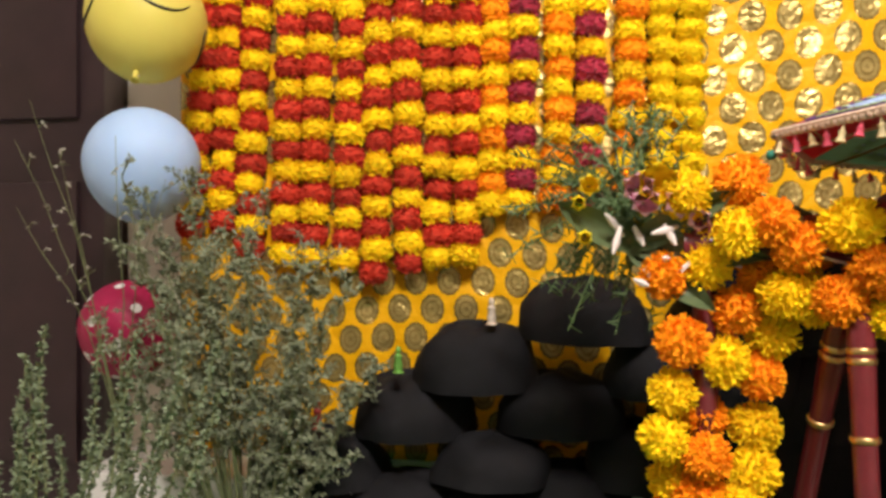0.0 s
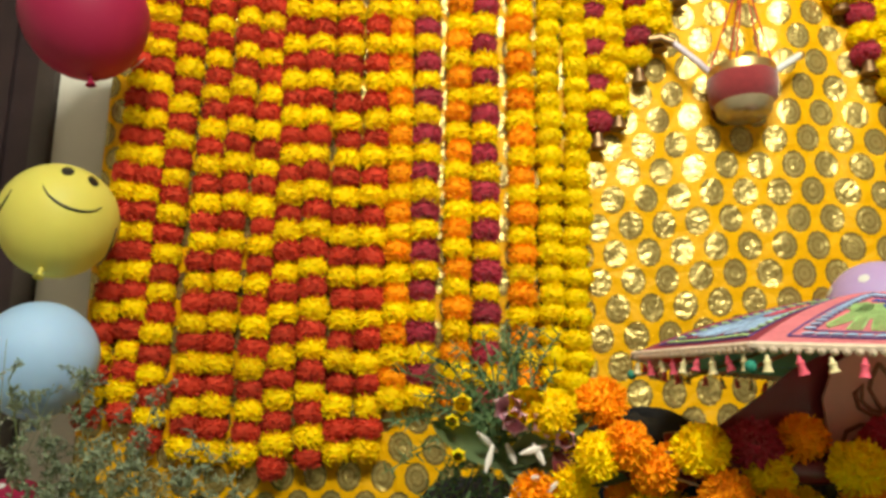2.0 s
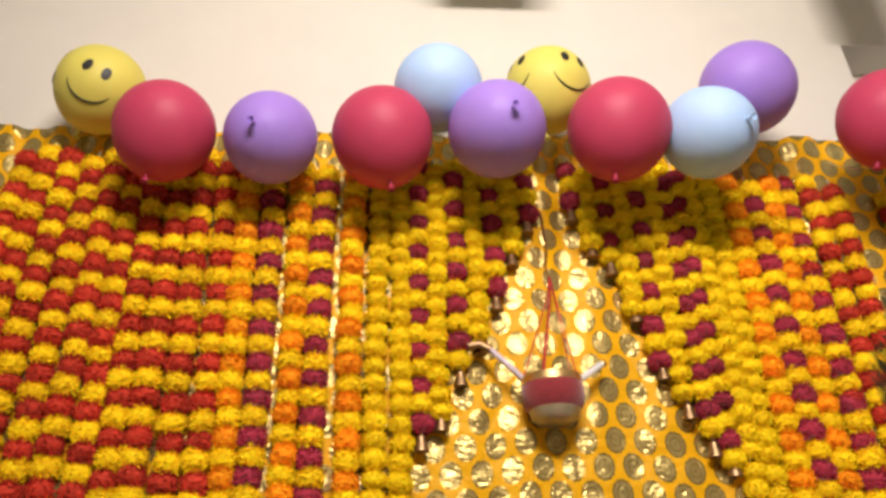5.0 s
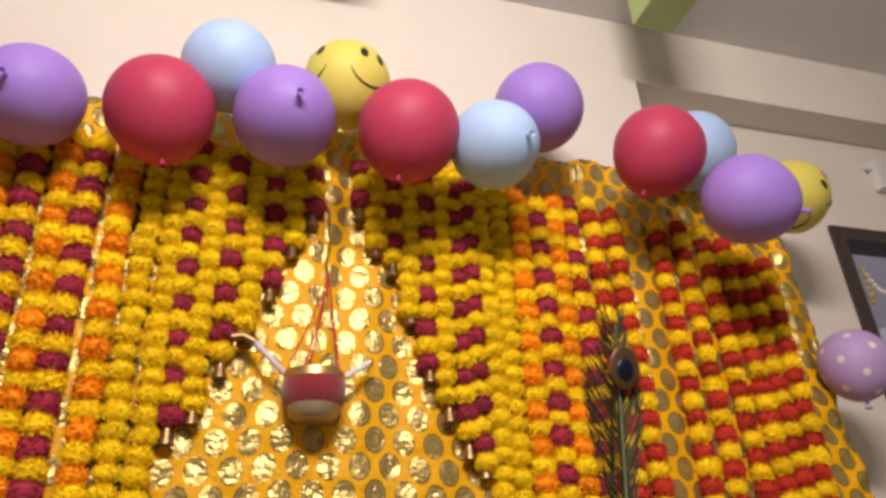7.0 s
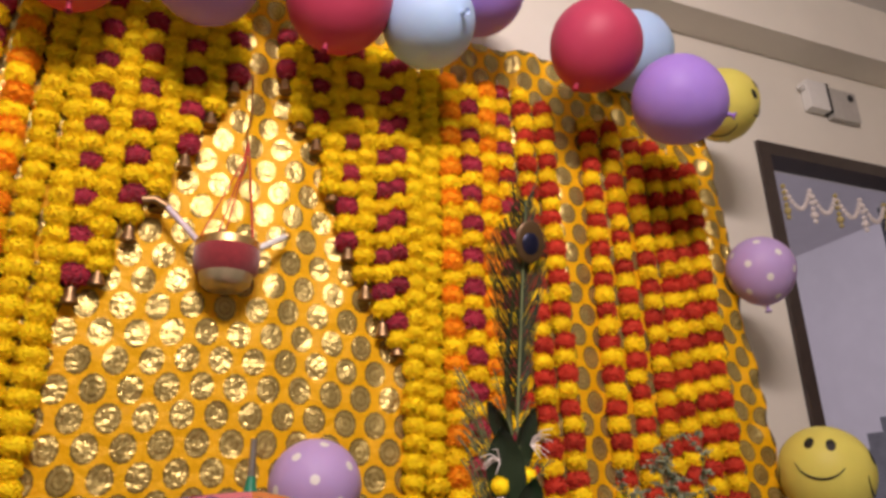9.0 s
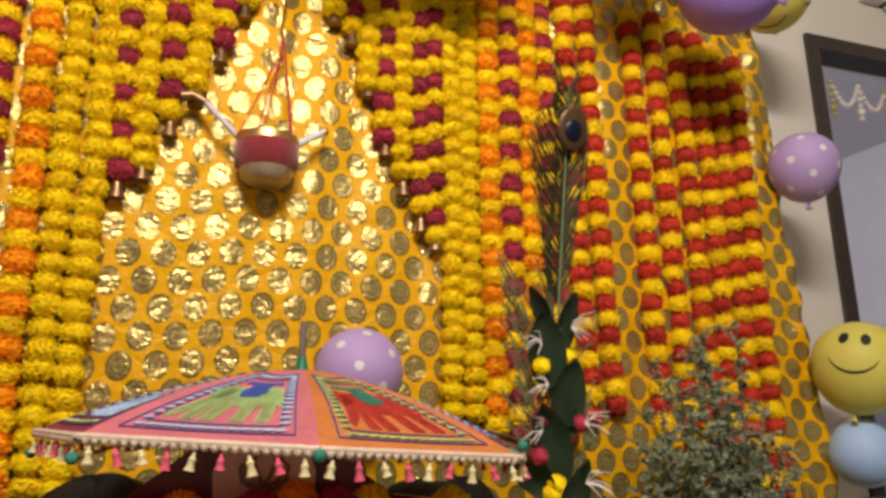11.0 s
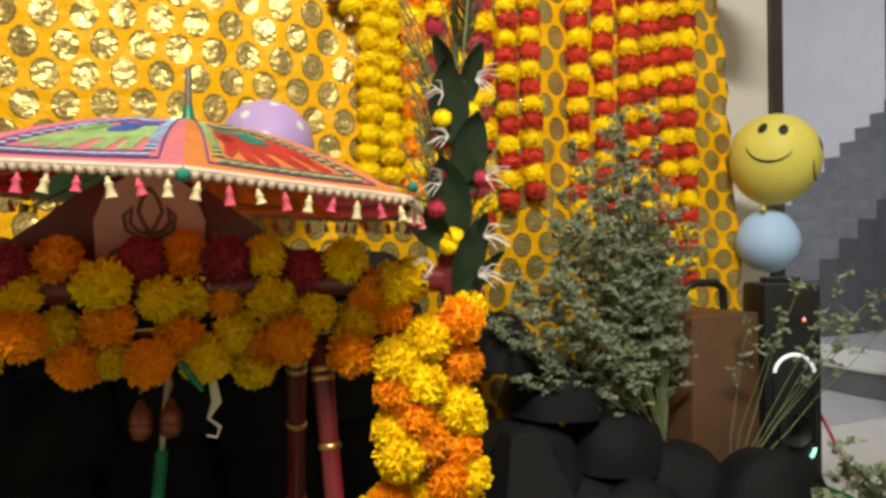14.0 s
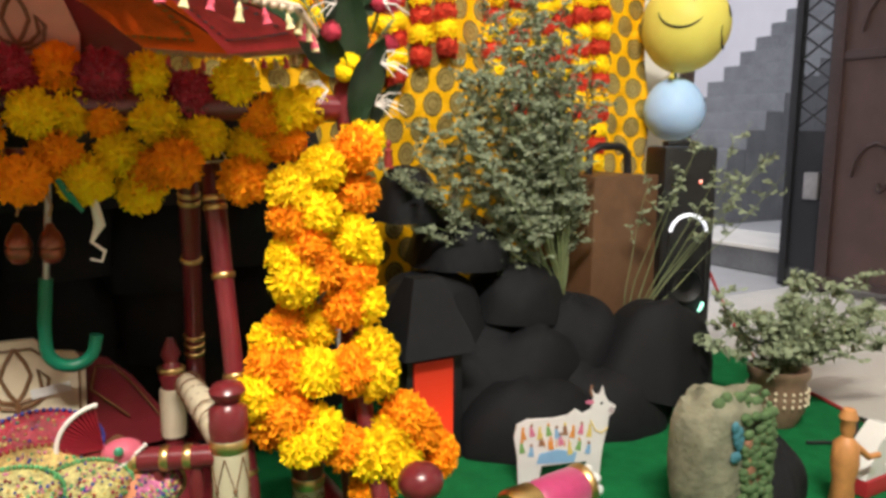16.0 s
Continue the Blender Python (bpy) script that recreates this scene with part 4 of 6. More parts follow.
for lab, spots in (("orange and yellow marigold garland wound round the swing post", [(0.268, 0.869, "o", 1.102), (0.229, 0.796, "y", 1.137), (0.296, 0.808, "o", 1.133), (0.193, 0.849, "y", 1.108), (0.165, 0.729, "o", 1.120), (0.225, 0.746, "y", 1.117), (0.306, 0.729, "o", 1.128), (0.375, 0.771, "o", 1.134), (0.367, 0.699, "y", 1.100), (0.426, 0.795, "y", 1.096), (0.460, 0.730, "o", 1.137), (0.264, 0.680, "o", 1.117), (0.320, 0.646, "y", 1.133), (0.185, 0.636, "o", 1.095), (0.249, 0.605, "y", 1.117), (0.303, 0.583, "o", 1.131), (0.175, 0.560, "y", 1.106), (0.226, 0.520, "o", 1.142), (0.298, 0.506, "y", 1.140), (0.161, 0.495, "y", 1.097), (0.220, 0.469, "o", 1.096), (0.293, 0.444, "y", 1.122), (0.180, 0.420, "y", 1.142), (0.216, 0.402, "o", 1.114), (0.269, 0.395, "y", 1.106), (0.168, 0.361, "o", 1.116), (0.220, 0.347, "y", 1.096), (0.285, 0.330, "o", 1.106), (0.185, 0.295, "y", 1.117), (0.257, 0.265, "o", 1.120), (0.191, 0.225, "y", 1.107)]),
                  ("orange, yellow and maroon marigold garland along the swing bar", [(0.256, 0.792, "y", 1.065), (0.298, 0.806, "o", 1.059), (0.333, 0.772, "o", 1.068), (0.399, 0.801, "y", 1.052), (0.428, 0.742, "o", 1.036), (0.324, 0.707, "y", 1.087), (0.478, 0.809, "m", 1.058), (0.494, 0.771, "y", 1.061), (0.500, 0.713, "o", 1.038), (0.547, 0.712, "y", 1.073), (0.549, 0.818, "o", 1.066), (0.605, 0.781, "y", 1.024), (0.614, 0.725, "o", 1.034), (0.616, 0.676, "y", 1.053), (0.661, 0.814, "m", 1.049), (0.723, 0.820, "o", 1.055), (0.685, 0.759, "y", 1.032), (0.731, 0.763, "y", 1.049), (0.712, 0.700, "o", 1.042), (0.775, 0.815, "m", 1.018), (0.834, 0.817, "y", 1.028), (0.776, 0.756, "o", 1.048), (0.793, 0.702, "y", 1.044), (0.844, 0.754, "y", 1.023), (0.898, 0.792, "m", 1.023), (0.867, 0.691, "o", 0.997), (0.956, 0.809, "y", 1.000), (0.984, 0.709, "y", 1.026), (0.966, 0.660, "o", 1.008), (1.031, 0.769, "y", 0.991), (1.033, 0.722, "o", 1.010), (1.095, 0.680, "y", 1.013), (1.163, 0.714, "o", 1.007), (1.001, 0.761, "o", 1.003), (1.133, 0.657, "o", 0.997), (0.446, 0.682, "y", 1.059), (0.837, 0.678, "o", 1.037), (1.069, 0.775, "y", 1.006), (0.387, 0.699, "o", 1.059), (0.745, 0.665, "y", 1.030), (0.666, 0.667, "o", 1.014), (1.034, 0.649, "y", 0.984), (0.911, 0.732, "y", 1.027), (0.821, 0.647, "y", 1.049), (0.571, 0.668, "o", 1.051)]),
                  ("orange and yellow marigold garland wound round the swing post", [(1.132, 0.709, "o", 0.945), (1.076, 0.680, "y", 0.949), (1.137, 0.636, "o", 0.962), (1.026, 0.644, "y", 0.957), (1.062, 0.613, "y", 0.945), (1.019, 0.603, "o", 0.953), (1.127, 0.568, "y", 0.954), (1.048, 0.560, "o", 0.947), (1.021, 0.542, "y", 0.961), (1.022, 0.504, "y", 0.942), (1.072, 0.521, "o", 0.952), (1.131, 0.502, "o", 0.954), (1.142, 0.548, "y", 0.953), (1.107, 0.454, "o", 0.946), (1.145, 0.458, "y", 0.952), (1.063, 0.417, "y", 0.984), (1.014, 0.427, "o", 0.968), (1.001, 0.404, "y", 0.973), (1.152, 0.377, "y", 0.936), (1.105, 0.356, "o", 0.921), (1.045, 0.363, "y", 0.913), (1.016, 0.359, "o", 0.936), (0.987, 0.378, "o", 0.958), (1.147, 0.343, "y", 0.920), (0.976, 0.301, "y", 0.959), (1.000, 0.299, "o", 0.914), (1.043, 0.271, "y", 0.907), (1.090, 0.233, "o", 0.912), (1.017, 0.260, "y", 0.894), (1.171, 0.235, "y", 0.912), (1.197, 0.266, "o", 0.909), (1.132, 0.215, "y", 0.895), (1.223, 0.233, "o", 0.912), (1.263, 0.182, "o", 0.915), (1.177, 0.192, "y", 0.898), (0.983, 0.278, "o", 0.948), (0.960, 0.330, "y", 0.948), (1.139, 0.151, "o", 0.911), (1.147, 0.723, "y", 0.960)])):
    marigolds(lab, spots)

# ---- black cloth hill ----
def dome(seed, w, h, d):
    """A padded black dome with a flat underside and soft folds."""
    r = random.Random(seed)
    o = r.uniform(0, 50)
    nu, nv = 30, 12
    vs, fs = [], []
    for j in range(nv + 1):
        t = j / nv
        for i in range(nu):
            a = 2 * math.pi * i / nu
            ph = math.pi / 2 * (t * 1.03 - 0.03)
            rr = max(0.0, math.cos(ph)) ** 0.60 if t < 1 else 0.0
            k = 1 + 0.16 * noise.noise((math.cos(a) * 1.2 + o, math.sin(a) * 1.2, t * 1.6)) + 0.022 * math.sin(a * 7 + o + t * 3) * (1 - t) - 0.10 * abs(noise.noise((math.cos(a) * 2.4 + o, math.sin(a) * 2.4, t * 2.6)))
            vs.append((w / 2 * rr * k * math.cos(a), d / 2 * rr * k * math.sin(a), h * max(-0.12, math.sin(ph)) * (1 + 0.16 * noise.noise((o, math.cos(a) * 1.3, math.sin(a) * 1.3)))))
    for j in range(nv):
        for i in range(nu):
            a, b = j * nu + i, j * nu + (i + 1) % nu
            fs.append((a, b, b + nu, a + nu))
    fs.append(tuple(range(nu - 1, -1, -1)))
    return vs, fs


def rock(x, y, z, w, h, d, seed, tilt=0.0):
    solid("padded_mound", dome(seed, w, h, d), M_BLACK, "black cloth padded mound of the miniature hill", "mound", group="black hill mounds", m=pose(x, y, z, 0, tilt, seed * 37 % 40 - 20))


LEFT = [(0.060, 0.585, 0.285, 0.118), (-0.150, 0.478, 0.285, 0.132), (-0.296, 0.370, 0.280, 0.126), (-0.509, 0.264, 0.315, 0.115), (0.190, 0.474, 0.175, 0.120), (0.020, 0.388, 0.275, 0.118),
        (-0.125, 0.286, 0.265, 0.090), (-0.330, 0.196, 0.290, 0.090), (0.170, 0.285, 0.205, 0.125), (-0.515, 0.160, 0.335, 0.112), (-0.144, 0.150, 0.277, 0.116), (0.037, 0.185, 0.283, 0.125)]
RIGHT = [(1.490, 1.480, 0.537, 0.180, 0.118, 0), (1.625, 1.450, 0.415, 0.245, 0.122, 0), (1.775, 1.410, 0.270, 0.320, 0.145, 5), (2.070, 1.205, 0.065, 0.390, 0.250, 18), (1.755, 1.330, 0.090, 0.450, 0.180, 0), (1.530, 1.430, 0.238, 0.300, 0.160, 0),
         (1.913, 1.350, 0.150, 0.300, 0.160, 12), (1.690, 1.210, 0.008, 0.380, 0.150, 4), (1.930, 1.220, 0.008, 0.420, 0.165, -6), (1.570, 1.360, 0.048, 0.300, 0.185, 0)]
for k, (x, z, w, h) in enumerate(LEFT):
    rock(x, 1.55 + 0.015 * (k % 3), z, w, h, 0.20, k)
RIGHT.append((1.945, 0.800, 0.008, 0.200, 0.120, 0))
for k, (x, y, z, w, h, tilt) in enumerate(RIGHT):
    rock(x, y, z, w, h, 0.28, 40 + k, tilt)
for k, (x, z) in enumerate(((0.36, 0.48), (0.52, 0.42), (0.72, 0.46), (0.92, 0.42), (1.12, 0.46), (0.33, 0.28), (0.48, 0.27), (0.70, 0.28), (0.92, 0.27), (1.15, 0.28),
                            (0.3, 0.08), (0.48, 0.08), (0.72, 0.08), (0.95, 0.08), (1.2, 0.10), (0.42, 0.58), (1.18, 0.58))):
    rock(x, 1.56, z, 0.30, 0.22, 0.28, 80 + k)
for k, (x, z, w) in enumerate(((0.40, 0.68, 0.32), (0.62, 0.60, 0.34), (0.86, 0.60, 0.34), (1.08, 0.64, 0.32))):
    rock(x, 1.50, z, w, 0.17, 0.26, 120 + k)
for x0, x1, z1 in ((0.3, 1.30, 0.30),):
    solid("hill_support", box(x0, 1.46, 0.0, x1, 1.70, z1, 0.02), M_BLACK, "black cloth covered step under the hill", "step", smooth=False)
mat_edge = [(-1.0, -0.2), (2.06, -0.2), (2.76, 1.48), (2.80, 1.72), (-1.0, 1.72)]
solid("green_mat", ([(x, y, z) for z in (0.001, 0.010) for x, y in mat_edge], [(4, 3, 2, 1, 0), (5, 6, 7, 8, 9)] + [(k, (k + 1) % 5, 5 + (k + 1) % 5, 5 + k) for k in range(5)]), M_CARPET, "green felt carpet under the whole display", "carpet", smooth=False)
solid("white_plinth", box(-1.05, 1.50, 0.0, -0.42, 1.735, 0.27, 0.006), M_WHITE, "white cloth covered plinth beside the hill", "plinth", smooth=False)


# ---- foliage ----
def leafy(seed, base, tops, n_sub, leaf, leaf_w, mat_leaf, name, label, stem_r=0.0035, start=0.25, n_leaf=16, category="plant", droop=0.02, spread=0.10):
    r = random.Random(seed)
    ob = thing(name, label, category, base)
    B = Vector(base)
    stems, lv, lf = [], [], []
    for tx, ty, tz in tops:
        T = Vector((tx, ty, tz)) - B
        pts = []
        bow = Vector((r.uniform(-1, 1), r.uniform(-0.5, 0.5), 0)) * 0.03
        for k in range(7):
            t = k / 6
            pts.append(Vector((T.x * t ** 1.2, T.y * t ** 1.2, T.z * t)) + bow * math.sin(math.pi * t) + Vector((r.uniform(-1, 1), r.uniform(-1, 1), 0)) * 0.005)
        stems.append(tube(pts, [stem_r * (1 - 0.75 * k / 6) for k in range(7)], 5))
        for s in range(n_sub):
            t = start + (1 - start) * (s + r.random()) / n_sub
            i = min(5, int(t * 6))
            p = pts[i].lerp(pts[i + 1], t * 6 - i)
            d = Vector((r.gauss(0, 1), r.gauss(0, 0.8), r.uniform(0.1, 1.5))).normalized() * r.uniform(0.4, 1.0) * spread * (1.15 - 0.5 * t)
            q = [p, p + d * 0.5, p + d + Vector((0, 0, -droop * r.random()))]
            stems.append(tube(q, [0.0013, 0.0011, 0.0007], 3))
            for l in range(n_leaf):
                u = r.uniform(0.1, 1.0)
                c = q[0].lerp(q[1], u * 2) if u < 0.5 else q[1].lerp(q[2], u * 2 - 1)
                e = Vector((r.gauss(0, 1), r.gauss(0, 1), r.gauss(0.2, 0.8))).normalized()
                f = e.orthogonal().normalized()
                L_ = leaf * r.uniform(0.6, 1.3)
                W_ = leaf_w * r.uniform(0.7, 1.3)
                up = e.cross(f) * W_ * 0.35
                o = len(lv)
                lv += [tuple(c), tuple(c + e * L_ * 0.5 + f * W_ + up), tuple(c + e * L_), tuple(c + e * L_ * 0.5 - f * W_ + up)]
                lf += [(o, o + 1, o + 2), (o, o + 2, o + 3)]
    part("branchwork", join(*stems), M_STEM, ob)["kind"] = "stuff"
    part("foliage", (lv, lf), mat_leaf, ob, smooth=False)["kind"] = "stuff"
    return ob


M_LEAF3 = mat("dull_green_leaf", (0.18, 0.205, 0.128), 0.65, var=0.4, scale=30, island=0.7)
r2 = random.Random(3)


def fan(n, x0, x1, y0, y1, z0, z1, shape=None):
    out = []
    for k in range(n):
        t = (k + r2.random()) / n
        out.append((x0 + (x1 - x0) * t, r2.uniform(y0, y1), r2.uniform(z0, z1) - (shape(t) if shape else 0)))
    return out


leafy(11, (-0.62, 1.40, 0.02), fan(34, -0.94, -0.34, 1.25, 1.52, 0.60, 0.98, lambda t: abs(t - 0.3) * 0.4), 24, 0.0150, 0.0023, M_LEAF2, "leafy_branch_bunch", "grey-green bunch of fine leafy branches by the wall", start=0.46, n_leaf=24)
leafy(12, (1.90, 1.36, 0.30), fan(44, 1.38, 2.00, 1.22, 1.48, 1.00, 1.20, lambda t: abs(t - 0.58) * 0.95), 26, 0.0125, 0.0038, M_LEAF3, "leafy_branch_bunch", "grey-green bunch of leafy branches behind the hill", n_leaf=32, start=0.34)
leafy(13, (2.05, 1.28, 0.18), fan(9, 2.10, 2.62, 1.12, 1.32, 0.62, 0.78), 5, 0.020, 0.005, M_LEAF2, "dry_branch_bunch", "thin dry branches with few leaves", start=0.6, n_leaf=8, stem_r=0.0022)
leafy(14, (-0.62, 0.80, 0.02), fan(30, -0.92, -0.40, 0.72, 0.98, 0.50, 0.70), 70, 0.0085, 0.0022, M_LEAF, "herb_plant", "spiky green herb plant standing on the floor", n_leaf=9, spread=0.010, start=0.12)
leafy(15, (-0.85, 1.34, 0.35), [(-1.03, 1.28, 0.98), (-0.98, 1.25, 1.05), (-0.92, 1.25, 0.95), (-0.80, 1.25, 0.98), (-1.05, 1.30, 0.85), (-0.72, 1.28, 0.9)], 7, 0.008, 0.003, mat("dry_seed_heads", (0.34, 0.33, 0.27), 0.8, var=0.2), "dry_grass_bunch", "thin dry seed grass in front of the balloons", stem_r=0.0018, n_leaf=4, spread=0.05)
PX, PY = 2.305, 0.985
pp = leafy(16, (PX, PY, 0.13), fan(26, PX - 0.20, PX + 0.40, PY - 0.16, PY + 0.14, 0.20, 0.37), 14, 0.020, 0.007, M_LEAF2, "potted_plant", "small bushy plant in a patterned terracotta pot", n_leaf=9, start=0.35)
M_POT = mat("painted_terracotta", (0.24, 0.15, 0.10), 0.5, var=0.2, scale=50)
pb = part("flower_pot", lathe([(0.048, -0.118), (0.066, -0.08), (0.073, -0.04), (0.067, 0.0), (0.076, 0.012), (0.076, 0.03), (0.068, 0.03), (0.06, 0.0), (0.01, 0.0)], 26), M_POT, pp, "terracotta pot with cream dots")
part("painted_band", join(*[ball(0.0042, 6, 4, 1, 1, 1.3, (0.0725 * math.cos(a), 0.0725 * math.sin(a), z)) for z in (-0.055, -0.038, -0.022) for a in [2 * math.pi * k / 22 for k in range(22)]]), M_CREAM, pb)

# leaf column with feather on the swing's corner
lc = thing("leaf_spray", "tall spray of dark leaves, white blooms and peacock feather", "flower arrangement", (1.135, 0.975, 0.80))


def blade(L_, W_, curl, n=8):
    vs, fs = [], []
    for k in range(n + 1):
        t = k / n
        w = W_ * math.sin(math.pi * min(1, 0.12 + t * 0.88)) ** 0.7
        y = -curl * t * t
        vs += [(-w, y - 0.006, L_ * t), (-w * 0.5, y, L_ * t), (0, y + 0.004, L_ * t), (w * 0.5, y, L_ * t), (w, y - 0.006, L_ * t)]
    for k in range(n):
        for i in range(4):
            a = k * 5 + i
            fs.append((a, a + 1, a + 6, a + 5))
    o = len(vs)
    return vs + [(x, y + 0.0015, z) for x, y, z in vs], fs + [tuple(i + o for i in q[::-1]) for q in fs]


part("stalk", tube([(0, 0, -0.12), (0.005, 0, 0.2), (0.01, 0, 0.45), (0.03, -0.02, 0.62)], [0.008, 0.007, 0.005, 0.002], 8), M_STEM, lc)
for x, z, rz, ry, L_, W_, c in ((0.0, 0.02, 20, 10, 0.16, 0.036, 0.03), (0.0, 0.12, -20, -14, 0.15, 0.034, 0.03), (0.01, 0.19, 10, 4, 0.15, 0.037, 0.02), (-0.01, 0.27, -15, -6, 0.15, 0.034, 0.02), (0.012, 0.33, 25, 8, 0.12, 0.026, 0.02),
                                (0.015, 0.0, 60, 35, 0.13, 0.030, 0.05), (0.02, 0.2, 80, 40, 0.10, 0.026, 0.05), (-0.005, 0.36, -70, -12, 0.10, 0.020, 0.02), (-0.02, 0.1, -60, -40, 0.10, 0.03, 0.04)):
    part("broad_leaf", moved(blade(L_ * 0.86, W_ * 0.98, c), Matrix.LocRotScale((x, -0.02, z - 0.07), Euler((0.05, radians(ry), radians(rz))), None)), M_DARKLEAF, lc)
for x, z, n in ((-0.03, 0.275, 9), (0.03, 0.30, 9), (-0.035, 0.13, 8), (0.045, 0.14, 9), (0.04, 0.045, 8), (0.03, -0.02, 10), (-0.02, 0.205, 6), (-0.05, 0.0, 5)):
    sg = 1 if x > 0 else -1
    gs = []
    for k in range(n):
        a, b = rng.uniform(0.1, 1.5), rng.uniform(-0.6, 0.6)
        d = Vector((sg * math.cos(a), -0.5 + b * 0.3, math.sin(a) * rng.choice((1, 1, -0.4)))) * rng.uniform(0.02, 0.042)
        p = Vector((x, -0.03, z))
        gs.append(tube([p, p + d * 0.6, p + d + Vector((sg * 0.008, 0, -0.012))], [0.0014, 0.0012, 0.0006], 4))
    part("white_bloom", join(*gs), M_PINKW, lc, "white thready bloom")
for x, z, c in ((-0.035, 0.235, "l"), (-0.022, 0.03, "l"), (-0.012, 0.045, "l"), (0.03, 0.25, "l"), (-0.04, 0.15, "m"), (0.05, 0.14, "m"), (-0.05, 0.09, "m")):
    part("small_flower", FRILLS[c][0], None, lc, m=Matrix.LocRotScale((x * 0.8, -0.02, z), Euler((1.2, 0.3, 0)), (0.42,) * 3))
fern = []
fr = random.Random(8)
for k in range(60):
    a = fr.uniform(-1.2, 1.2)
    p0 = Vector((fr.uniform(-0.03, 0.03), 0.01, fr.uniform(0.0, 0.3)))
    p1 = p0 + Vector((-0.05 * abs(a) - 0.02 if k % 3 else 0.06 * abs(a) + 0.02, fr.uniform(-0.03, 0.03), fr.uniform(0.08, 0.16)))
    fern.append(tube([p0, p0.lerp(p1, 0.5) + Vector((0, 0, 0.01)), p1], 0.0012, 4))
    for j in range(12):
        q = p0.lerp(p1, 0.3 + 0.7 * j / 12)
        fern.append(tube([q, q + Vector((fr.uniform(-0.014, 0.014), fr.uniform(-0.01, 0.01), fr.uniform(0, 0.016)))], [0.0014, 0.0006], 3))
part("fern", join(*fern), M_STEM, lc)
feather = []
for k in range(150):
    t = k / 150
    p = Vector((0.012 + 0.03 * t, -0.02 - 0.03 * t, 0.34 + 0.40 * t))
    l = 0.035 + 0.05 * math.sin(math.pi * min(1, t * 1.1)) ** 2
    for s in (-1, 1):
        feather.append(tube([p, p + Vector((s * l * 0.45, fr.uniform(-0.01, 0.01), l * 0.75)), p + Vector((s * l * 0.7, fr.uniform(-0.015, 0.015), l * 1.35))], [0.0011, 0.0009, 0.0005], 3))
pf = part("peacock_feather", join(*feather), mat("feather_barbs", (0.035, 0.045, 0.018), 0.45, metal=0.3, var=0.5, scale=60), lc, "bronze green peacock feather")
part("quill", tube([(0.012, -0.02, 0.2), (0.012, -0.021, 0.34), (0.042, -0.051, 0.74)], [0.003, 0.0025, 0.001], 5), M_STEM, pf)
eye_d = Matrix.LocRotScale((0.040, -0.060, 0.655), Euler((0.15, 0.1, 0)), None)
part("feather_eye", moved(ball(0.030, 16, 8, 1, 0.12, 1.35), eye_d), mat("feather_bronze", (0.10, 0.055, 0.02), 0.4, metal=0.5), pf)
part("feather_eye_core", moved(ball(0.018, 14, 8, 1, 0.25, 1.2, (0, -0.002, -0.004)), eye_d), mat("feather_blue", (0.008, 0.010, 0.035), 0.35, metal=0.5), pf)

# bouquet on the hill
M_PINKP = mat("pink_white_petal", (0.70, 0.40, 0.50), 0.6, var=0.5, scale=50)
bq = thing("bouquet", "bouquet of fern, yellow petals and white tuberose blooms", "flower arrangement", m=Matrix.LocRotScale((0.12, 1.19, 0.80), None, (1.3, 1.3, 1.3)))
fern = []
for k in range(60):
    a = fr.uniform(2.2, 4.6) if k % 4 else fr.uniform(0.8, 2.2)
    p0 = Vector((fr.uniform(-0.02, 0.05), fr.uniform(-0.02, 0.02), fr.uniform(-0.02, 0.02)))
    L_ = fr.uniform(0.07, 0.16)
    d = Vector((math.cos(a), fr.uniform(-0.3, 0.3), math.sin(a) * 0.9 + 0.15)) * L_
    p1, p2 = p0 + d * 0.5 + Vector((0, 0, 0.03)), p0 + d
    fern.append(tube([p0, p1, p2], [0.0018, 0.0014, 0.0008], 4))
    for j in range(22):
        t = 0.2 + 0.8 * j / 22
        q = p0.lerp(p1, t * 2) if t < 0.5 else p1.lerp(p2, t * 2 - 1)
        fern.append(tube([q, q + Vector((fr.uniform(-0.016, 0.016), fr.uniform(-0.012, 0.012), fr.uniform(-0.012, 0.016)))], [0.0016, 0.0006], 3))
part("fern", join(*fern), mat("fern_green", (0.085, 0.15, 0.05), 0.6, var=0.3), bq)
for ry, L_ in ((60, 0.13), (95, 0.15), (130, 0.12), (-60, 0.11)):
    part("broad_leaf", moved(blade(L_, 0.018, 0.03), Matrix.LocRotScale((0, -0.03, -0.02), Euler((0.2, radians(ry), 0)), None)), mat("pale_leaf", (0.10, 0.14, 0.06), 0.45, var=0.3), bq)
for x, z, s in ((0.004, 0.045, 0.65), (0.025, 0.05, 0.8), (0.05, 0.03, 0.65), (-0.05, 0.05, 0.5), (-0.062, 0.03, 0.4), (0.012, 0.03, 0.6), (-0.055, -0.01, 0.4), (0.07, 0.01, 0.5)):
    pet = join(*[moved(blade(0.045 * s, 0.016 * s, 0.02), Matrix.LocRotScale((x, -0.05, z), Euler((0.45, k * 1.05, 0)), None)) for k in range(6)])
    part("petals", pet, M_LEMON if x < -0.03 or x == 0.025 else M_PINKP, bq)
for k in range(12):
    p = Vector((fr.uniform(-0.02, 0.11), -0.05 + fr.uniform(-0.02, 0.02), fr.uniform(-0.06, 0.02)))
    d = Vector((fr.uniform(-0.3, 1), fr.uniform(-0.4, 0.1), fr.uniform(-1, 0.3))).normalized() * fr.uniform(0.022, 0.045)
    part("tuberose_bud", tube([p, p + d * 0.6, p + d], [0.0022, 0.0045, 0.0015], 6), M_PINKW, bq, "white tuberose bud")

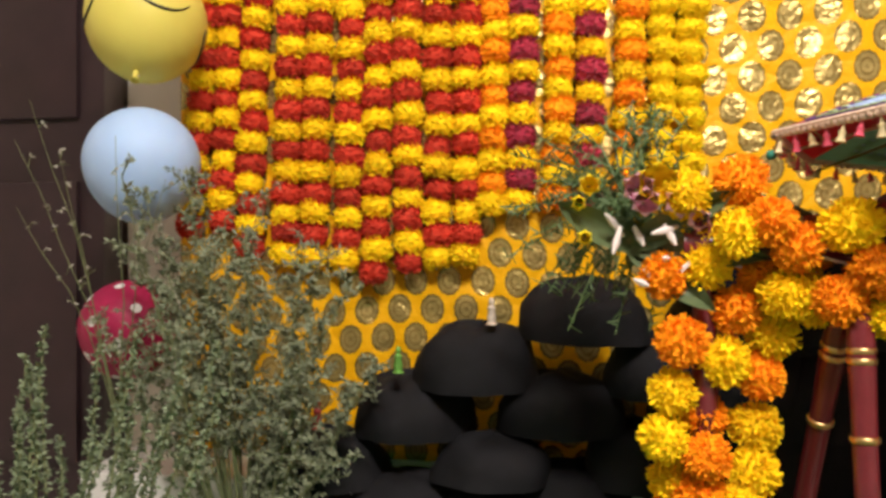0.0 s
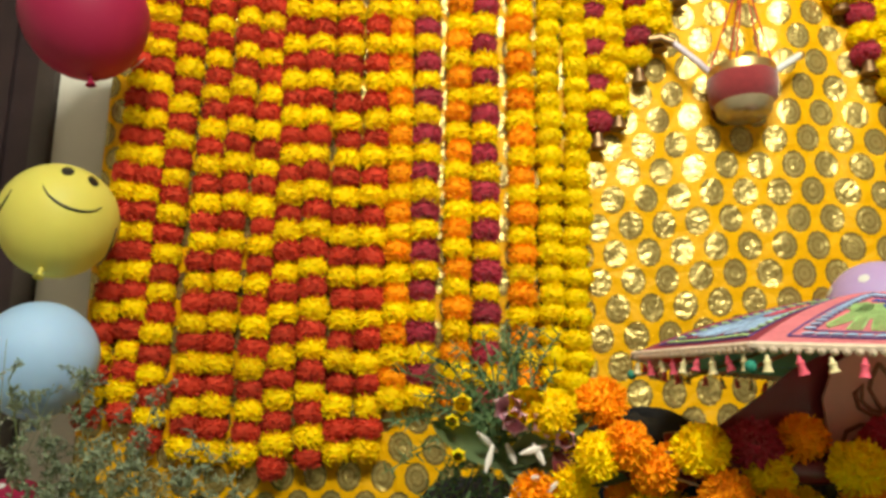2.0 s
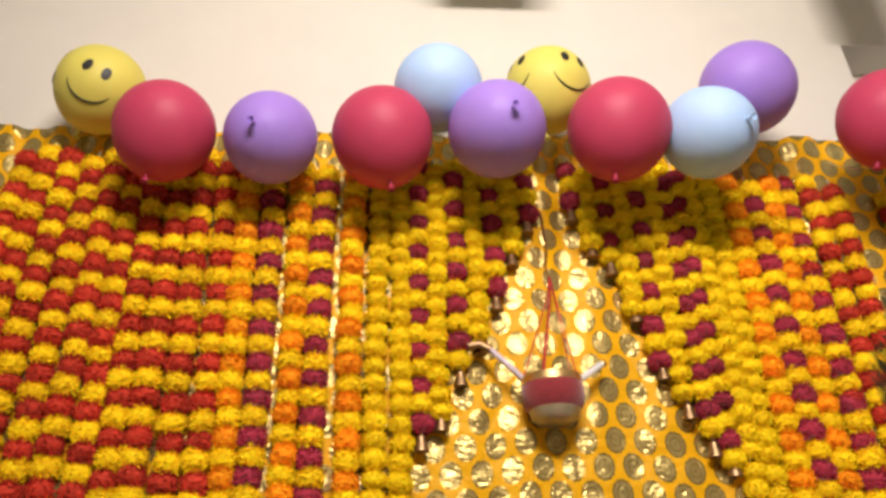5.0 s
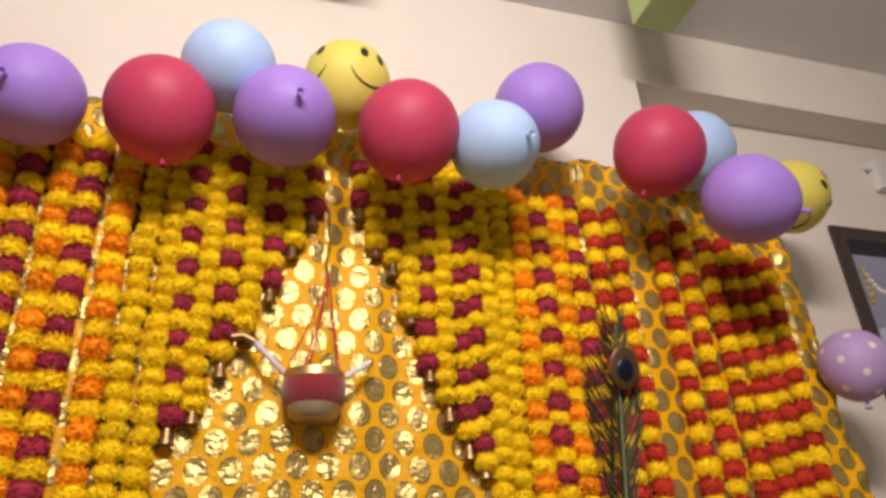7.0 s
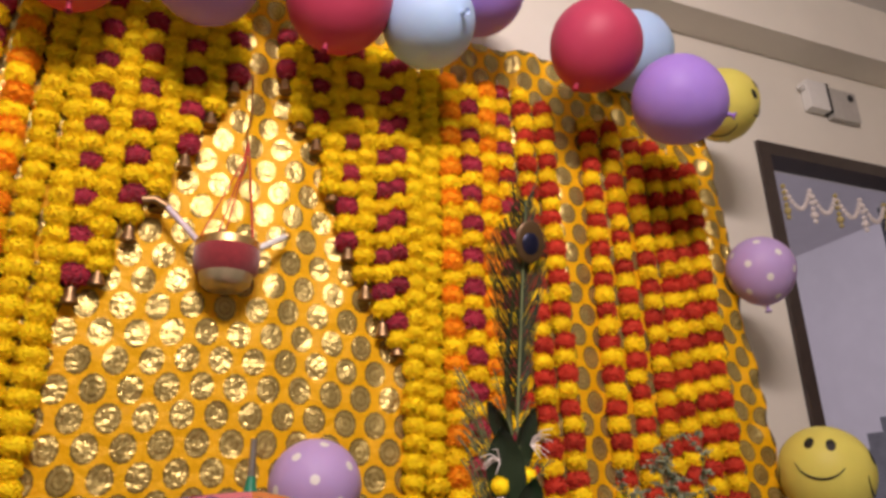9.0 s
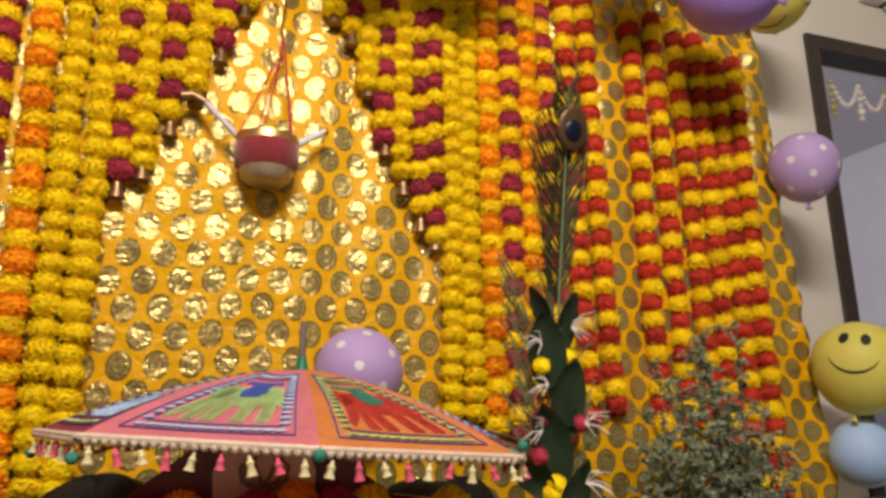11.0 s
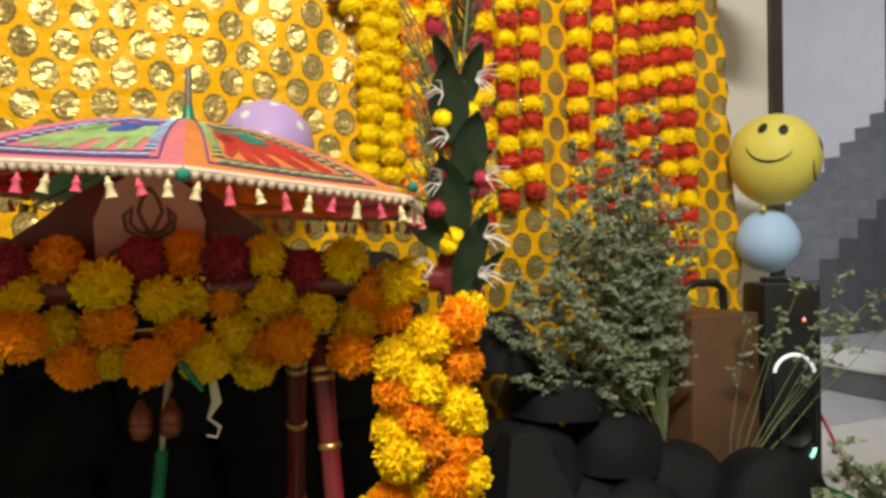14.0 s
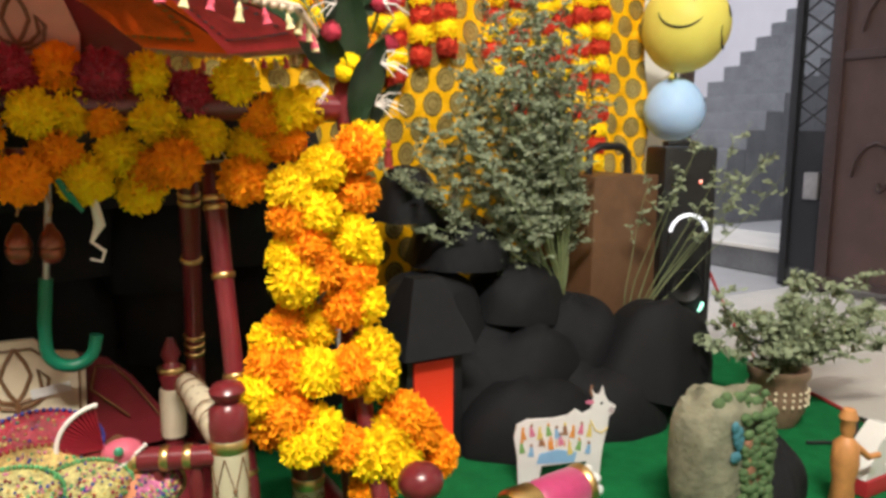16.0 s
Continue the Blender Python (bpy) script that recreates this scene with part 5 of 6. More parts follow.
# ---- small things on the hill and floor ----
def figurine(x, y, z, h, material, label):
    g = lathe([(0.18, 0), (0.22, 0.02), (0.15, 0.08), (0.17, 0.3), (0.12, 0.5), (0.16, 0.62), (0.07, 0.72), (0.11, 0.82), (0.09, 0.94), (0.02, 1.0)], 14)
    solid("figurine", ([(a * h, b * h, c * h) for a, b, c in g[0]], g[1]), material, label, "figurine", group="figurines on the hill", m=pose(x, y, z))


M_FIGW = mat("painted_white_clay", (0.6, 0.52, 0.42), 0.5, var=0.4, scale=120)
M_FIGG = mat("painted_green_clay", (0.12, 0.32, 0.05), 0.5, var=0.4, scale=120)
M_FIGR = mat("painted_red_clay", (0.35, 0.04, 0.03), 0.5, var=0.5, scale=120)
figurine(-0.123, 1.500, 0.614, 0.056, M_FIGW, "tiny white painted clay figurine on the black hill")
figurine(-0.315, 1.480, 0.513, 0.056, M_FIGG, "tiny green clay parrot on the black hill")
figurine(-0.489, 1.480, 0.390, 0.062, M_FIGR, "tiny red clay figurine on the black hill")
figurine(1.602, 1.430, 0.540, 0.064, M_FIGW, "tiny white painted clay figurine on the black hill")
figurine(1.426, 1.440, 0.658, 0.067, M_FIGR, "tiny red and gold clay figurine on the hill")
figurine(1.772, 1.360, 0.461, 0.041, M_FIGG, "tiny green clay bird on the black hill")


def cutout_cow(m):
    out = [(-.095, 0), (-.098, .06), (-.105, .10), (-.10, .125), (-.08, .135), (-.03, .135), (0, .14), (.015, .152), (.03, .142), (.045, .15), (.05, .175), (.044, .195), (.052, .18), (.062, .178), (.068, .196), (.072, .178), (.08, .165),
           (.095, .155), (.09, .14), (.082, .135), (.08, .115), (.075, .09), (.07, .06), (.066, 0), (.045, 0), (.04, .045), (-.05, .04), (-.055, 0)]
    ob = thing("cow_cutout", "white printed cow cut-out board standing on the carpet", "cut-out", m=m)
    part("board", slab(out, 0.005), mat("printed_white_card", (0.78, 0.74, 0.74), 0.5, var=0.06), ob, smooth=False)
    cols = [mat(n, c, 0.6) for n, c in (("print_orange", (0.7, 0.28, 0.06)), ("print_pink", (0.65, 0.18, 0.3)), ("print_yellow", (0.72, 0.55, 0.15)), ("print_green", (0.2, 0.4, 0.12)), ("print_blue", (0.25, 0.45, 0.7)), ("print_brown", (0.3, 0.14, 0.08)))]
    rr = random.Random(4)
    disc = lambda w, h, x, z: moved(slab([(w * math.cos(q), h * math.sin(q)) for q in [2 * math.pi * j / 10 for j in range(10)]], 0.001), Matrix.Translation((x, -0.0015, z)))
    for k in range(17):
        x, z = (-0.088 + 0.0165 * k, 0.108 + 0.006 * (k % 2)) if k < 9 else (-0.090 + 0.019 * (k - 9), 0.074 + 0.008 * (k % 2))
        if 10 < k < 14:
            z += 0.012
        robe = slab([(-0.006, -0.013), (0.006, -0.013), (0.0025, 0.006), (-0.0025, 0.006)], 0.001)
        part("printed_robe", moved(robe, Matrix.Translation((x, -0.0013, z)) @ Matrix.Rotation(rr.uniform(-0.25, 0.25), 4, "Y")), cols[k % 6], ob)
        part("printed_head", disc(0.0028, 0.0034, x, z + 0.0095), cols[(0, 5, 2)[k % 3]], ob)
    for k in range(7):
        part("printed_post", moved(slab([(-0.0012, 0), (0.0012, 0), (0.0008, 0.014), (-0.0008, 0.014)], 0.001), Matrix.Translation((-0.045 + 0.008 * k, -0.0012, 0.078))), cols[0], ob)
    part("printed_necklace", tube([(0.045, -0.001, 0.128), (0.055, -0.001, 0.108), (0.068, -0.001, 0.102), (0.080, -0.001, 0.112)], 0.0014, 5), cols[2], ob)
    part("printed_muzzle", disc(0.006, 0.007, 0.086, 0.147), mat("print_grey", (0.5, 0.42, 0.44), 0.6), ob)
    part("printed_ear", disc(0.009, 0.004, 0.042, 0.165), cols[1], ob)
    part("printed_horn", tube([(0.046, -0.001, 0.178), (0.043, -0.001, 0.190), (0.046, -0.001, 0.199)], 0.0022, 5), cols[5], ob)
    part("printed_patch", moved(slab([(-0.04, 0), (0.035, 0), (0.04, 0.02), (0, 0.028), (-0.035, 0.02)], 0.001), Matrix.Translation((-0.02, -0.001, 0.045))), cols[4], ob)
    part("printed_eye", moved(slab([(0.003 * math.cos(a), 0.0025 * math.sin(a)) for a in [2 * math.pi * j / 10 for j in range(10)]], 0.001), Matrix.Translation((0.066, -0.0015, 0.162))), M_INK, ob)


cutout_cow(pose(1.611, 0.978, 0.012, 0, 0, -22) @ Matrix.Scale(1.08, 4))

rb = ball(1, 30, 20)
rv = []
for x, y, z in rb[0]:
    k = 1 + 0.16 * noise.noise((x * 2.3, y * 2.3, z * 2.3 + 7)) + 0.06 * noise.noise((x * 7, y * 7, z * 7))
    sq = lambda q: math.copysign(abs(q) ** 0.62, q)
    rv.append((0.088 * sq(x) * k, 0.06 * sq(y) * k, 0.127 + 0.130 * sq(z) * k))
RK = (1.772, 0.734, 0.012)
st = thing("rock_statue", "mossy grey stone carving with small painted relief", "statue", RK)
part("stone", (rv, rb[1]), mat("mossy_stone", (0.24, 0.23, 0.16), 0.85, var=0.45, scale=30, bump=1.0, bscale=90), st)
moss = []
mr_ = random.Random(9)
for k in range(170):
    a = mr_.uniform(-0.6, 1.4)
    z = mr_.uniform(0.02, 0.258)
    x = 0.02 + 0.07 * math.sin(a) if z < 0.222 else mr_.uniform(-0.06, 0.075)
    moss.append(ball(mr_.uniform(0.007, 0.015), 7, 5, 1, 0.7, 0.8, (x + 0.012, -0.068 * math.cos(a * 0.8) * (1 if z < 0.222 else 0.5), z)))
part("moss", join(*moss), mat("moss_green", (0.09, 0.15, 0.06), 0.9, var=0.4, scale=90), st)["kind"] = "stuff"
part("blue_paint", join(*[ball(0.010, 7, 5, 1, 0.5, 1.2, (-0.035 + 0.02 * mr_.random(), -0.062, 0.15 + 0.06 * mr_.random())) for k in range(8)]), mat("blue_green_paint", (0.06, 0.20, 0.26), 0.7), st)
part("relief", join(ball(0.016, 12, 8, 0.8, 0.6, 1.2, (0.005, -0.062, 0.17)), ball(0.016, 12, 8, 0.8, 0.6, 1.2, (0.045, -0.06, 0.165)), ball(0.02, 12, 8, 0.7, 0.6, 1.9, (0.01, -0.062, 0.12)), ball(0.02, 12, 8, 0.7, 0.6, 1.9, (0.045, -0.058, 0.115))), mat("painted_relief", (0.34, 0.16, 0.10), 0.5, var=0.6, scale=90), st)

figm = (2.029, 0.639, 0.012)
g = join(lathe([(0.022, 0), (0.024, 0.01), (0.020, 0.05), (0.026, 0.09), (0.024, 0.13), (0.010, 0.145), (0.014, 0.16), (0.013, 0.175), (0.018, 0.182), (0.012, 0.2), (0.004, 0.203)], 16), tube([(0.02, -0.005, 0.125), (0.045, -0.02, 0.10), (0.065, -0.03, 0.105)], [0.008, 0.007, 0.006], 8))
solid("figurine", g, mat("painted_orange_clay", (0.55, 0.24, 0.08), 0.5, var=0.4, scale=40), "small orange painted standing clay figurine", "figurine", m=pose(*figm))
toy = thing("toy_cart", "small red and white toy beside the figurine", "toy", (figm[0] + 0.13, figm[1] + 0.02, 0.012))
part("cart_body", box(-0.06, -0.03, 0.0, 0.06, 0.03, 0.035, 0.006), mat("red_toy_paint", (0.45, 0.03, 0.04), 0.4), toy)
part("cart_top", moved(slab([(-0.06, 0), (0.06, 0), (0.06, 0.09), (0.02, 0.10), (-0.02, 0.07)], 0.05), Matrix.Translation((0.0, -0.025, 0.036))), M_WHITE, toy)

# lantern hut with red glow
HX, HY = 1.421, 1.200
hut = thing("hut_lantern", "little dark hut lantern with glowing red front", "lantern", m=Matrix.LocRotScale((HX, HY, 0.01), None, (1.15, 1.15, 1.6)))
glow = bpy.data.materials.new("red_glow")
glow.use_nodes = True
gb = glow.node_tree.nodes["Principled BSDF"]
gb.inputs["Base Color"].default_value = (0.5, 0.03, 0.01, 1)
gb.inputs["Emission Color"].default_value, gb.inputs["Emission Strength"].default_value = (1.0, 0.045, 0.01, 1), 0.4
gt = glow.node_tree
gc, gx, gm = gt.nodes.new("ShaderNodeTexCoord"), gt.nodes.new("ShaderNodeSeparateXYZ"), gt.nodes.new("ShaderNodeMapRange")
gm.inputs["From Min"].default_value, gm.inputs["From Max"].default_value = 0.0, 0.15
gm.inputs["To Min"].default_value, gm.inputs["To Max"].default_value = 0.55, 0.04
gt.links.new(gc.outputs["Object"], gx.inputs[0])
gt.links.new(gx.outputs["Z"], gm.inputs["Value"])
gt.links.new(gm.outputs[0], gb.inputs["Emission Strength"])
part("hut_wall", join(box(-0.06, 0.0, 0, 0.06, 0.1, 0.16, 0.003)), M_BLKP, hut)
part("red_pane", box(-0.048, -0.006, 0.01, 0.036, -0.002, 0.15), glow, hut, "glowing red pane")
part("roof", ([(-0.08, -0.03, 0.16), (0.08, -0.03, 0.16), (0.08, 0.12, 0.16), (-0.08, 0.12, 0.16), (-0.03, 0.03, 0.26), (0.03, 0.03, 0.26), (0.03, 0.07, 0.26), (-0.03, 0.07, 0.26)], [(3, 2, 1, 0), (0, 1, 5, 4), (1, 2, 6, 5), (2, 3, 7, 6), (3, 0, 4, 7), (4, 5, 6, 7)]), M_BLACK, hut, smooth=False)

# bolster in front
BO = Vector((1.508, 0.882, 0.055))
bol = thing("bolster", "pink satin bolster with gold bands and white fringe", "cushion", BO)
ax = Matrix.Translation((0, 0, 0)) @ Matrix.Rotation(radians(8), 4, "Z") @ Matrix.Rotation(radians(90), 4, "Y")
part("pink_satin", moved(lathe([(0.036, -0.06), (0.042, -0.05), (0.043, 0.0), (0.042, 0.05), (0.036, 0.06)], 22), ax), mat("pink_satin_cloth", (0.52, 0.05, 0.17), 0.45, var=0.15, scale=60, sheen=0.3), bol)
for z0, z1 in ((-0.125, -0.062), (0.058, 0.075)):
    part("gold_band", moved(lathe([(0.039, z0), (0.0445, z0 + 0.008), (0.0445, z1 - 0.004), (0.038, z1)], 22), ax), M_GOLD, bol)
part("fringe", moved(join(*[ball(0.013, 7, 5, at=(0.028 * math.cos(k * 0.8), 0.028 * math.sin(k * 0.8), 0.085)) for k in range(8)]), ax), M_WHITE, bol)

# idol with fan crown and cushions on the swing bed
solid("idol", lathe([(0.03, 0), (0.033, 0.012), (0.027, 0.03), (0.018, 0.045), (0.011, 0.05), (0.016, 0.06), (0.016, 0.072), (0.006, 0.08)], 18), mat("dark_idol_metal", (0.22, 0.10, 0.05), 0.4, metal=0.4, var=0.3), "small seated idol as a plain dark shape", "idol", m=pose(*(0.761, 0.985, 0.211)))
fanc = thing("fan_crown", "pleated red cloth fan crown with pearl edge", "headpiece", m=Matrix.LocRotScale((0.742, 0.965, 0.290), None, (0.78, 0.78, 0.78)))
M_PLEAT = mat("red_pleats", (0.33, 0.015, 0.03), 0.6, var=0.25, scale=40)
vs, fs = [(0, 0, -0.01)], []
for k in range(31):
    a = radians(98 + 92 * k / 30)
    vs.append((0.075 * math.cos(a), 0.005 * (-1) ** k, 0.075 * math.sin(a)))
part("pleats", (vs + [(x, y + 0.004, z) for x, y, z in vs], [(0, k, k + 1) for k in range(1, 31)] + [(32, 32 + k + 1, 32 + k - 0) for k in range(1, 31)]), M_PLEAT, fanc, smooth=False)
part("pearl_edge", join(*[ball(0.0048, 6, 5, at=(0.078 * math.cos(a), -0.003, 0.078 * math.sin(a))) for a in [radians(98 + 92 * k / 22) for k in range(23)]]), M_PINKW, fanc)
part("turban", ball(0.034, 18, 10, 1.1, 0.9, 0.75, (0.03, -0.005, -0.02)), mat("pink_turban", (0.6, 0.12, 0.18), 0.5, var=0.2), fanc)
part("brooch", ball(0.009, 10, 6, 1, 0.5, 1, (0.02, -0.04, -0.004)), mat("green_brooch", (0.1, 0.4, 0.25), 0.3, metal=0.4), fanc)
part("pearl_band", join(*[ball(0.0042, 6, 5, at=(0.066 - 0.06 * t, -0.03, -0.005 - 0.045 * t)) for t in [k / 11 for k in range(12)]]), M_PINKW, fanc)
robe = thing("doll_robe", "orange satin doll robe with a white frilled collar", "doll dress", (0.768, 0.975, 0.19))
part("robe_cloth", lathe([(0.046, 0.0), (0.049, 0.012), (0.044, 0.035), (0.034, 0.052), (0.026, 0.058), (0.023, 0.052)], 22, False), mat("orange_satin", (0.70, 0.26, 0.13), 0.45, var=0.2, scale=60), robe)
part("collar", join(*[ball(0.0058, 7, 5, at=(0.030 * math.cos(q), 0.030 * math.sin(q), 0.058 - 0.004 * math.cos(3 * q))) for q in [2 * math.pi * k / 22 for k in range(22)]]), M_PINKW, robe, "white frilled collar")
cr = random.Random(2)
cmats = [mat(n, c, 0.4, metal=mm, var=0.8, scale=150, bump=0.8, bscale=260) for n, c, mm in (("gold_lurex", (0.6, 0.42, 0.15), 0.5), ("green_sequin", (0.12, 0.4, 0.16), 0.3), ("red_velvet_trim", (0.33, 0.02, 0.04), 0), ("pink_sequin", (0.6, 0.16, 0.32), 0.2), ("blue_bead", (0.03, 0.05, 0.3), 0.2), ("cream_bead", (0.58, 0.50, 0.20), 0.1))]
for (x, y, z), sx, sz, k, lab in (((0.661, 1.060, 0.268), 0.085, 0.055, 2, "red velvet cushion with gold sequin edge"), ((0.648, 0.980, 0.251), 0.08, 0.05, 0, "gold and green sequin cushion"), ((0.713, 0.950, 0.238), 0.06, 0.04, 5, "cream cushion with blue and pink beads"),
                                  ((0.798, 0.970, 0.212), 0.05, 0.035, 3, "pink satin doll dress with white trim"), ((0.695, 1.010, 0.246), 0.06, 0.04, 1, "green sequin cushion with pearls"), ((0.625, 0.920, 0.259), 0.06, 0.04, 5, "cream sequin cushion with gold edge")):
    z -= sz * 0.5
    cu = thing("cushion", lab, "cushion", (x, y, z), "cushions on the swing bed")
    part("lace_rim", join(*[ball(0.0032, 6, 5, at=((sx + 0.002) * math.cos(q), -0.008, sz * 0.5 + (sz + 0.003) * math.sin(q))) for q in [2 * math.pi * n / 60 for n in range(60)]]), cmats[(k + 2) % 6], cu)
    part("pad", ball(1, 20, 12, sx, 0.045, sz, (0, 0, sz * 0.5)), cmats[k], cu)
    for j in range(5):
        beads = []
        for _ in range(60):
            a, q = cr.uniform(0, 6.28), cr.random() ** 0.5
            xx, zz = sx * q * math.cos(a), sz * q * math.sin(a)
            yy = -0.045 * math.sqrt(max(0, 1 - q * q))
            beads.append(ball(cr.uniform(0.0014, 0.003), 5, 4, at=(xx, yy, zz + sz * 0.5)))
        part("sequin_work", join(*beads), cmats[(k + 1 + j) % 6], cu)["kind"] = "stuff"

# ---- beside the backdrop ----
cab = thing("wooden_cabinet_speaker", "brown wooden box speaker with black top handle", "speaker", (2.12, 1.50, 0.01))
part("box_body", box(-0.11, -0.13, 0, 0.14, 0.13, 0.62, 0.008), mat("brown_veneer", (0.14, 0.07, 0.035), 0.5, var=0.3, scale=20), cab)
part("top_handle", tube([(-0.02, 0, 0.62), (-0.015, 0, 0.68), (0.02, 0, 0.70), (0.10, 0, 0.70), (0.13, 0, 0.68), (0.135, 0, 0.62)], 0.012, 10), M_BLKP, cab)
SP = (2.335, 1.37, 0.012)
sp = thing("tower_speaker", "black party tower speaker with a lit ring on its front", "speaker", m=pose(*SP, 0, 0, -22))
part("speaker_body", box(-0.08, -0.07, 0, 0.08, 0.07, 0.70, 0.018), M_BLKP, sp)


def lit(name, colour, strength):
    m = bpy.data.materials.new(name)
    m.use_nodes = True
    e = m.node_tree.nodes["Principled BSDF"]
    e.inputs["Emission Color"].default_value, e.inputs["Emission Strength"].default_value = colour, strength
    return m


def loop_run(a0, a1, zc, rad):
    return tube([(0.056 * math.cos(a), -0.074, zc + 0.056 * math.sin(a)) for a in [a0 + (a1 - a0) * k / 16 for k in range(17)]], rad, 8)


loop = part("light_loop", join(tube([(-0.056, -0.072, 0.27), (-0.056, -0.072, 0.45)], 0.004, 6), tube([(0.056, -0.072, 0.27), (0.056, -0.072, 0.45)], 0.004, 6)), M_BLKP, sp, "unlit sides of the light loop")
part("lit_arc", loop_run(0.15, 2.99, 0.45, 0.005), lit("white_ring_light", (0.9, 0.9, 1.0, 1), 0.6), loop, "white lit arc")
part("lit_spot", loop_run(3.3, 3.75, 0.26, 0.005), lit("green_led", (0.1, 1.0, 0.5, 1), 1.0), loop, "green lit spot")
part("lit_spot", loop_run(5.6, 6.1, 0.26, 0.005), lit("mint_led", (0.25, 1.0, 0.7, 1), 1.0), loop, "green lit spot")
part("woofer", moved(lathe([(0.02, 0.0), (0.040, 0.010), (0.046, 0.013), (0.049, 0.008), (0.049, 0.0)], 24), Matrix.Translation((0, -0.07, 0.30)) @ Matrix.Rotation(radians(90), 4, "X")), M_BLKP, sp)
part("carry_handle", box(-0.05, -0.02, 0.70, 0.05, 0.02, 0.715, 0.005), M_BLKP, sp)
part("status_light", ball(0.006, 8, 6, at=(0.03, -0.07, 0.60)), lit("red_led", (1.0, 0.08, 0.03, 1), 0.8), sp, "small red status light")
solid("red_cable", tube([(2.36, 1.46, 0.70), (2.42, 1.43, 0.60), (2.45, 1.38, 0.40), (2.50, 1.30, 0.20), (2.56, 1.22, 0.05), (2.605, 1.13, 0.014), (2.56, 1.0, 0.014), (2.495, 0.84, 0.014), (2.40, 0.62, 0.014), (2.30, 0.36, 0.014)], 0.005, 6), mat("red_cable_rubber", (0.45, 0.02, 0.03), 0.5), "red rubber cable lying on the floor", "cable")
solid("black_cable", tube([(2.25, 0.86, 0.014), (2.35, 0.80, 0.014), (2.42, 0.84, 0.05), (2.52, 0.80, 0.016), (2.62, 0.72, 0.014)], 0.005, 6), M_BLKP, "black rubber cable on the green carpet", "cable")

# device above the doorway
DV = (3.412, 1.910, 2.782)
dv = thing("wall_device", "white wall box with black strip above the doorway", "wall box", DV)
part("case", box(-0.14, -0.035, -0.06, -0.02, 0.012, 0.09, 0.006), M_WHITE, dv)
part("cover_plate", box(0.005, -0.02, -0.08, 0.19, 0.012, 0.085, 0.004), mat("grey_plate", (0.45, 0.43, 0.40), 0.4), dv, "grey cover plate")
part("black_strip", box(-0.018, -0.03, -0.06, 0.003, 0.012, 0.095, 0.003), M_BLKP, dv)
part("sensor", ball(0.02, 10, 6, 1, 0.5, 1, (0.15, -0.02, 0.05)), M_BLKP, dv)
part("nozzle", tube([(-0.14, -0.01, 0.05), (-0.17, -0.012, 0.055)], 0.012, 8), M_WHITE, dv)

# door hanging with white bells
TO = Vector((3.113, 1.990, 2.343))
tor = thing("door_hanging", "white and gold bead door hanging in the doorway", "door hanging", TO)
for k in range(6):
    x = k * 0.16
    swag = [(x + 0.16 * t, 0, -0.10 * math.sin(math.pi * t)) for t in [j / 12 for j in range(13)]]
    part("swag", join(tube(swag, 0.004, 5), *[ball(0.011, 7, 5, at=p) for p in swag[::1]]), M_PINKW, tor)
    part("drop", join(*[ball(0.012 + 0.006 * (j == 4), 7, 5, at=(x, 0, -0.03 * j)) for j in range(6)]), M_PINKW if k % 2 else mat("ochre_bead", (0.5, 0.4, 0.15), 0.5), tor)["kind"] = "stuff"

# stair and gate in the lobby
SX, SY = 5.83, 4.223
stair = thing("staircase", "grey stone staircase rising along the lobby wall", "stairs", (SX, SY, 0), kind="structure")
for k in range(12):
    part("step", box(0.0 + 0.245 * k, 0, 0.0, 0.245 * (k + 1) - 0.003, 1.1, 0.49 + 0.172 * k, 0.006), M_GREY, stair, smooth=False)
low = part("low_step", box(-1.63, -2.02, 0.0, -1.05, 0.6, 0.13, 0.004), M_GREY, stair, smooth=False)
part("tread", box(-1.65, -2.02, 0.131, -1.05, 0.6, 0.155, 0.006), M_FLOOR, low, "pale stone tread", smooth=False)
gate = thing("iron_gate", "dark maroon iron gate leaf with scrollwork, standing open", "gate", (4.0, 1.95, 0.02))
M_GATE = mat("dark_iron_paint", (0.045, 0.026, 0.024), 0.45, var=0.25, scale=40)
part("gate_sheet", box(-0.012, -1.3, 0.05, 0.012, 0.0, 2.25), mat("maroon_sheet", (0.07, 0.04, 0.036), 0.5, var=0.25, scale=10), gate, smooth=False)
for y in (-1.3, -0.65, 0.0):
    part("gate_upright", box(-0.03, y - 0.03, 0, 0.03, y + 0.03, 2.3, 0.004), M_GATE, gate)
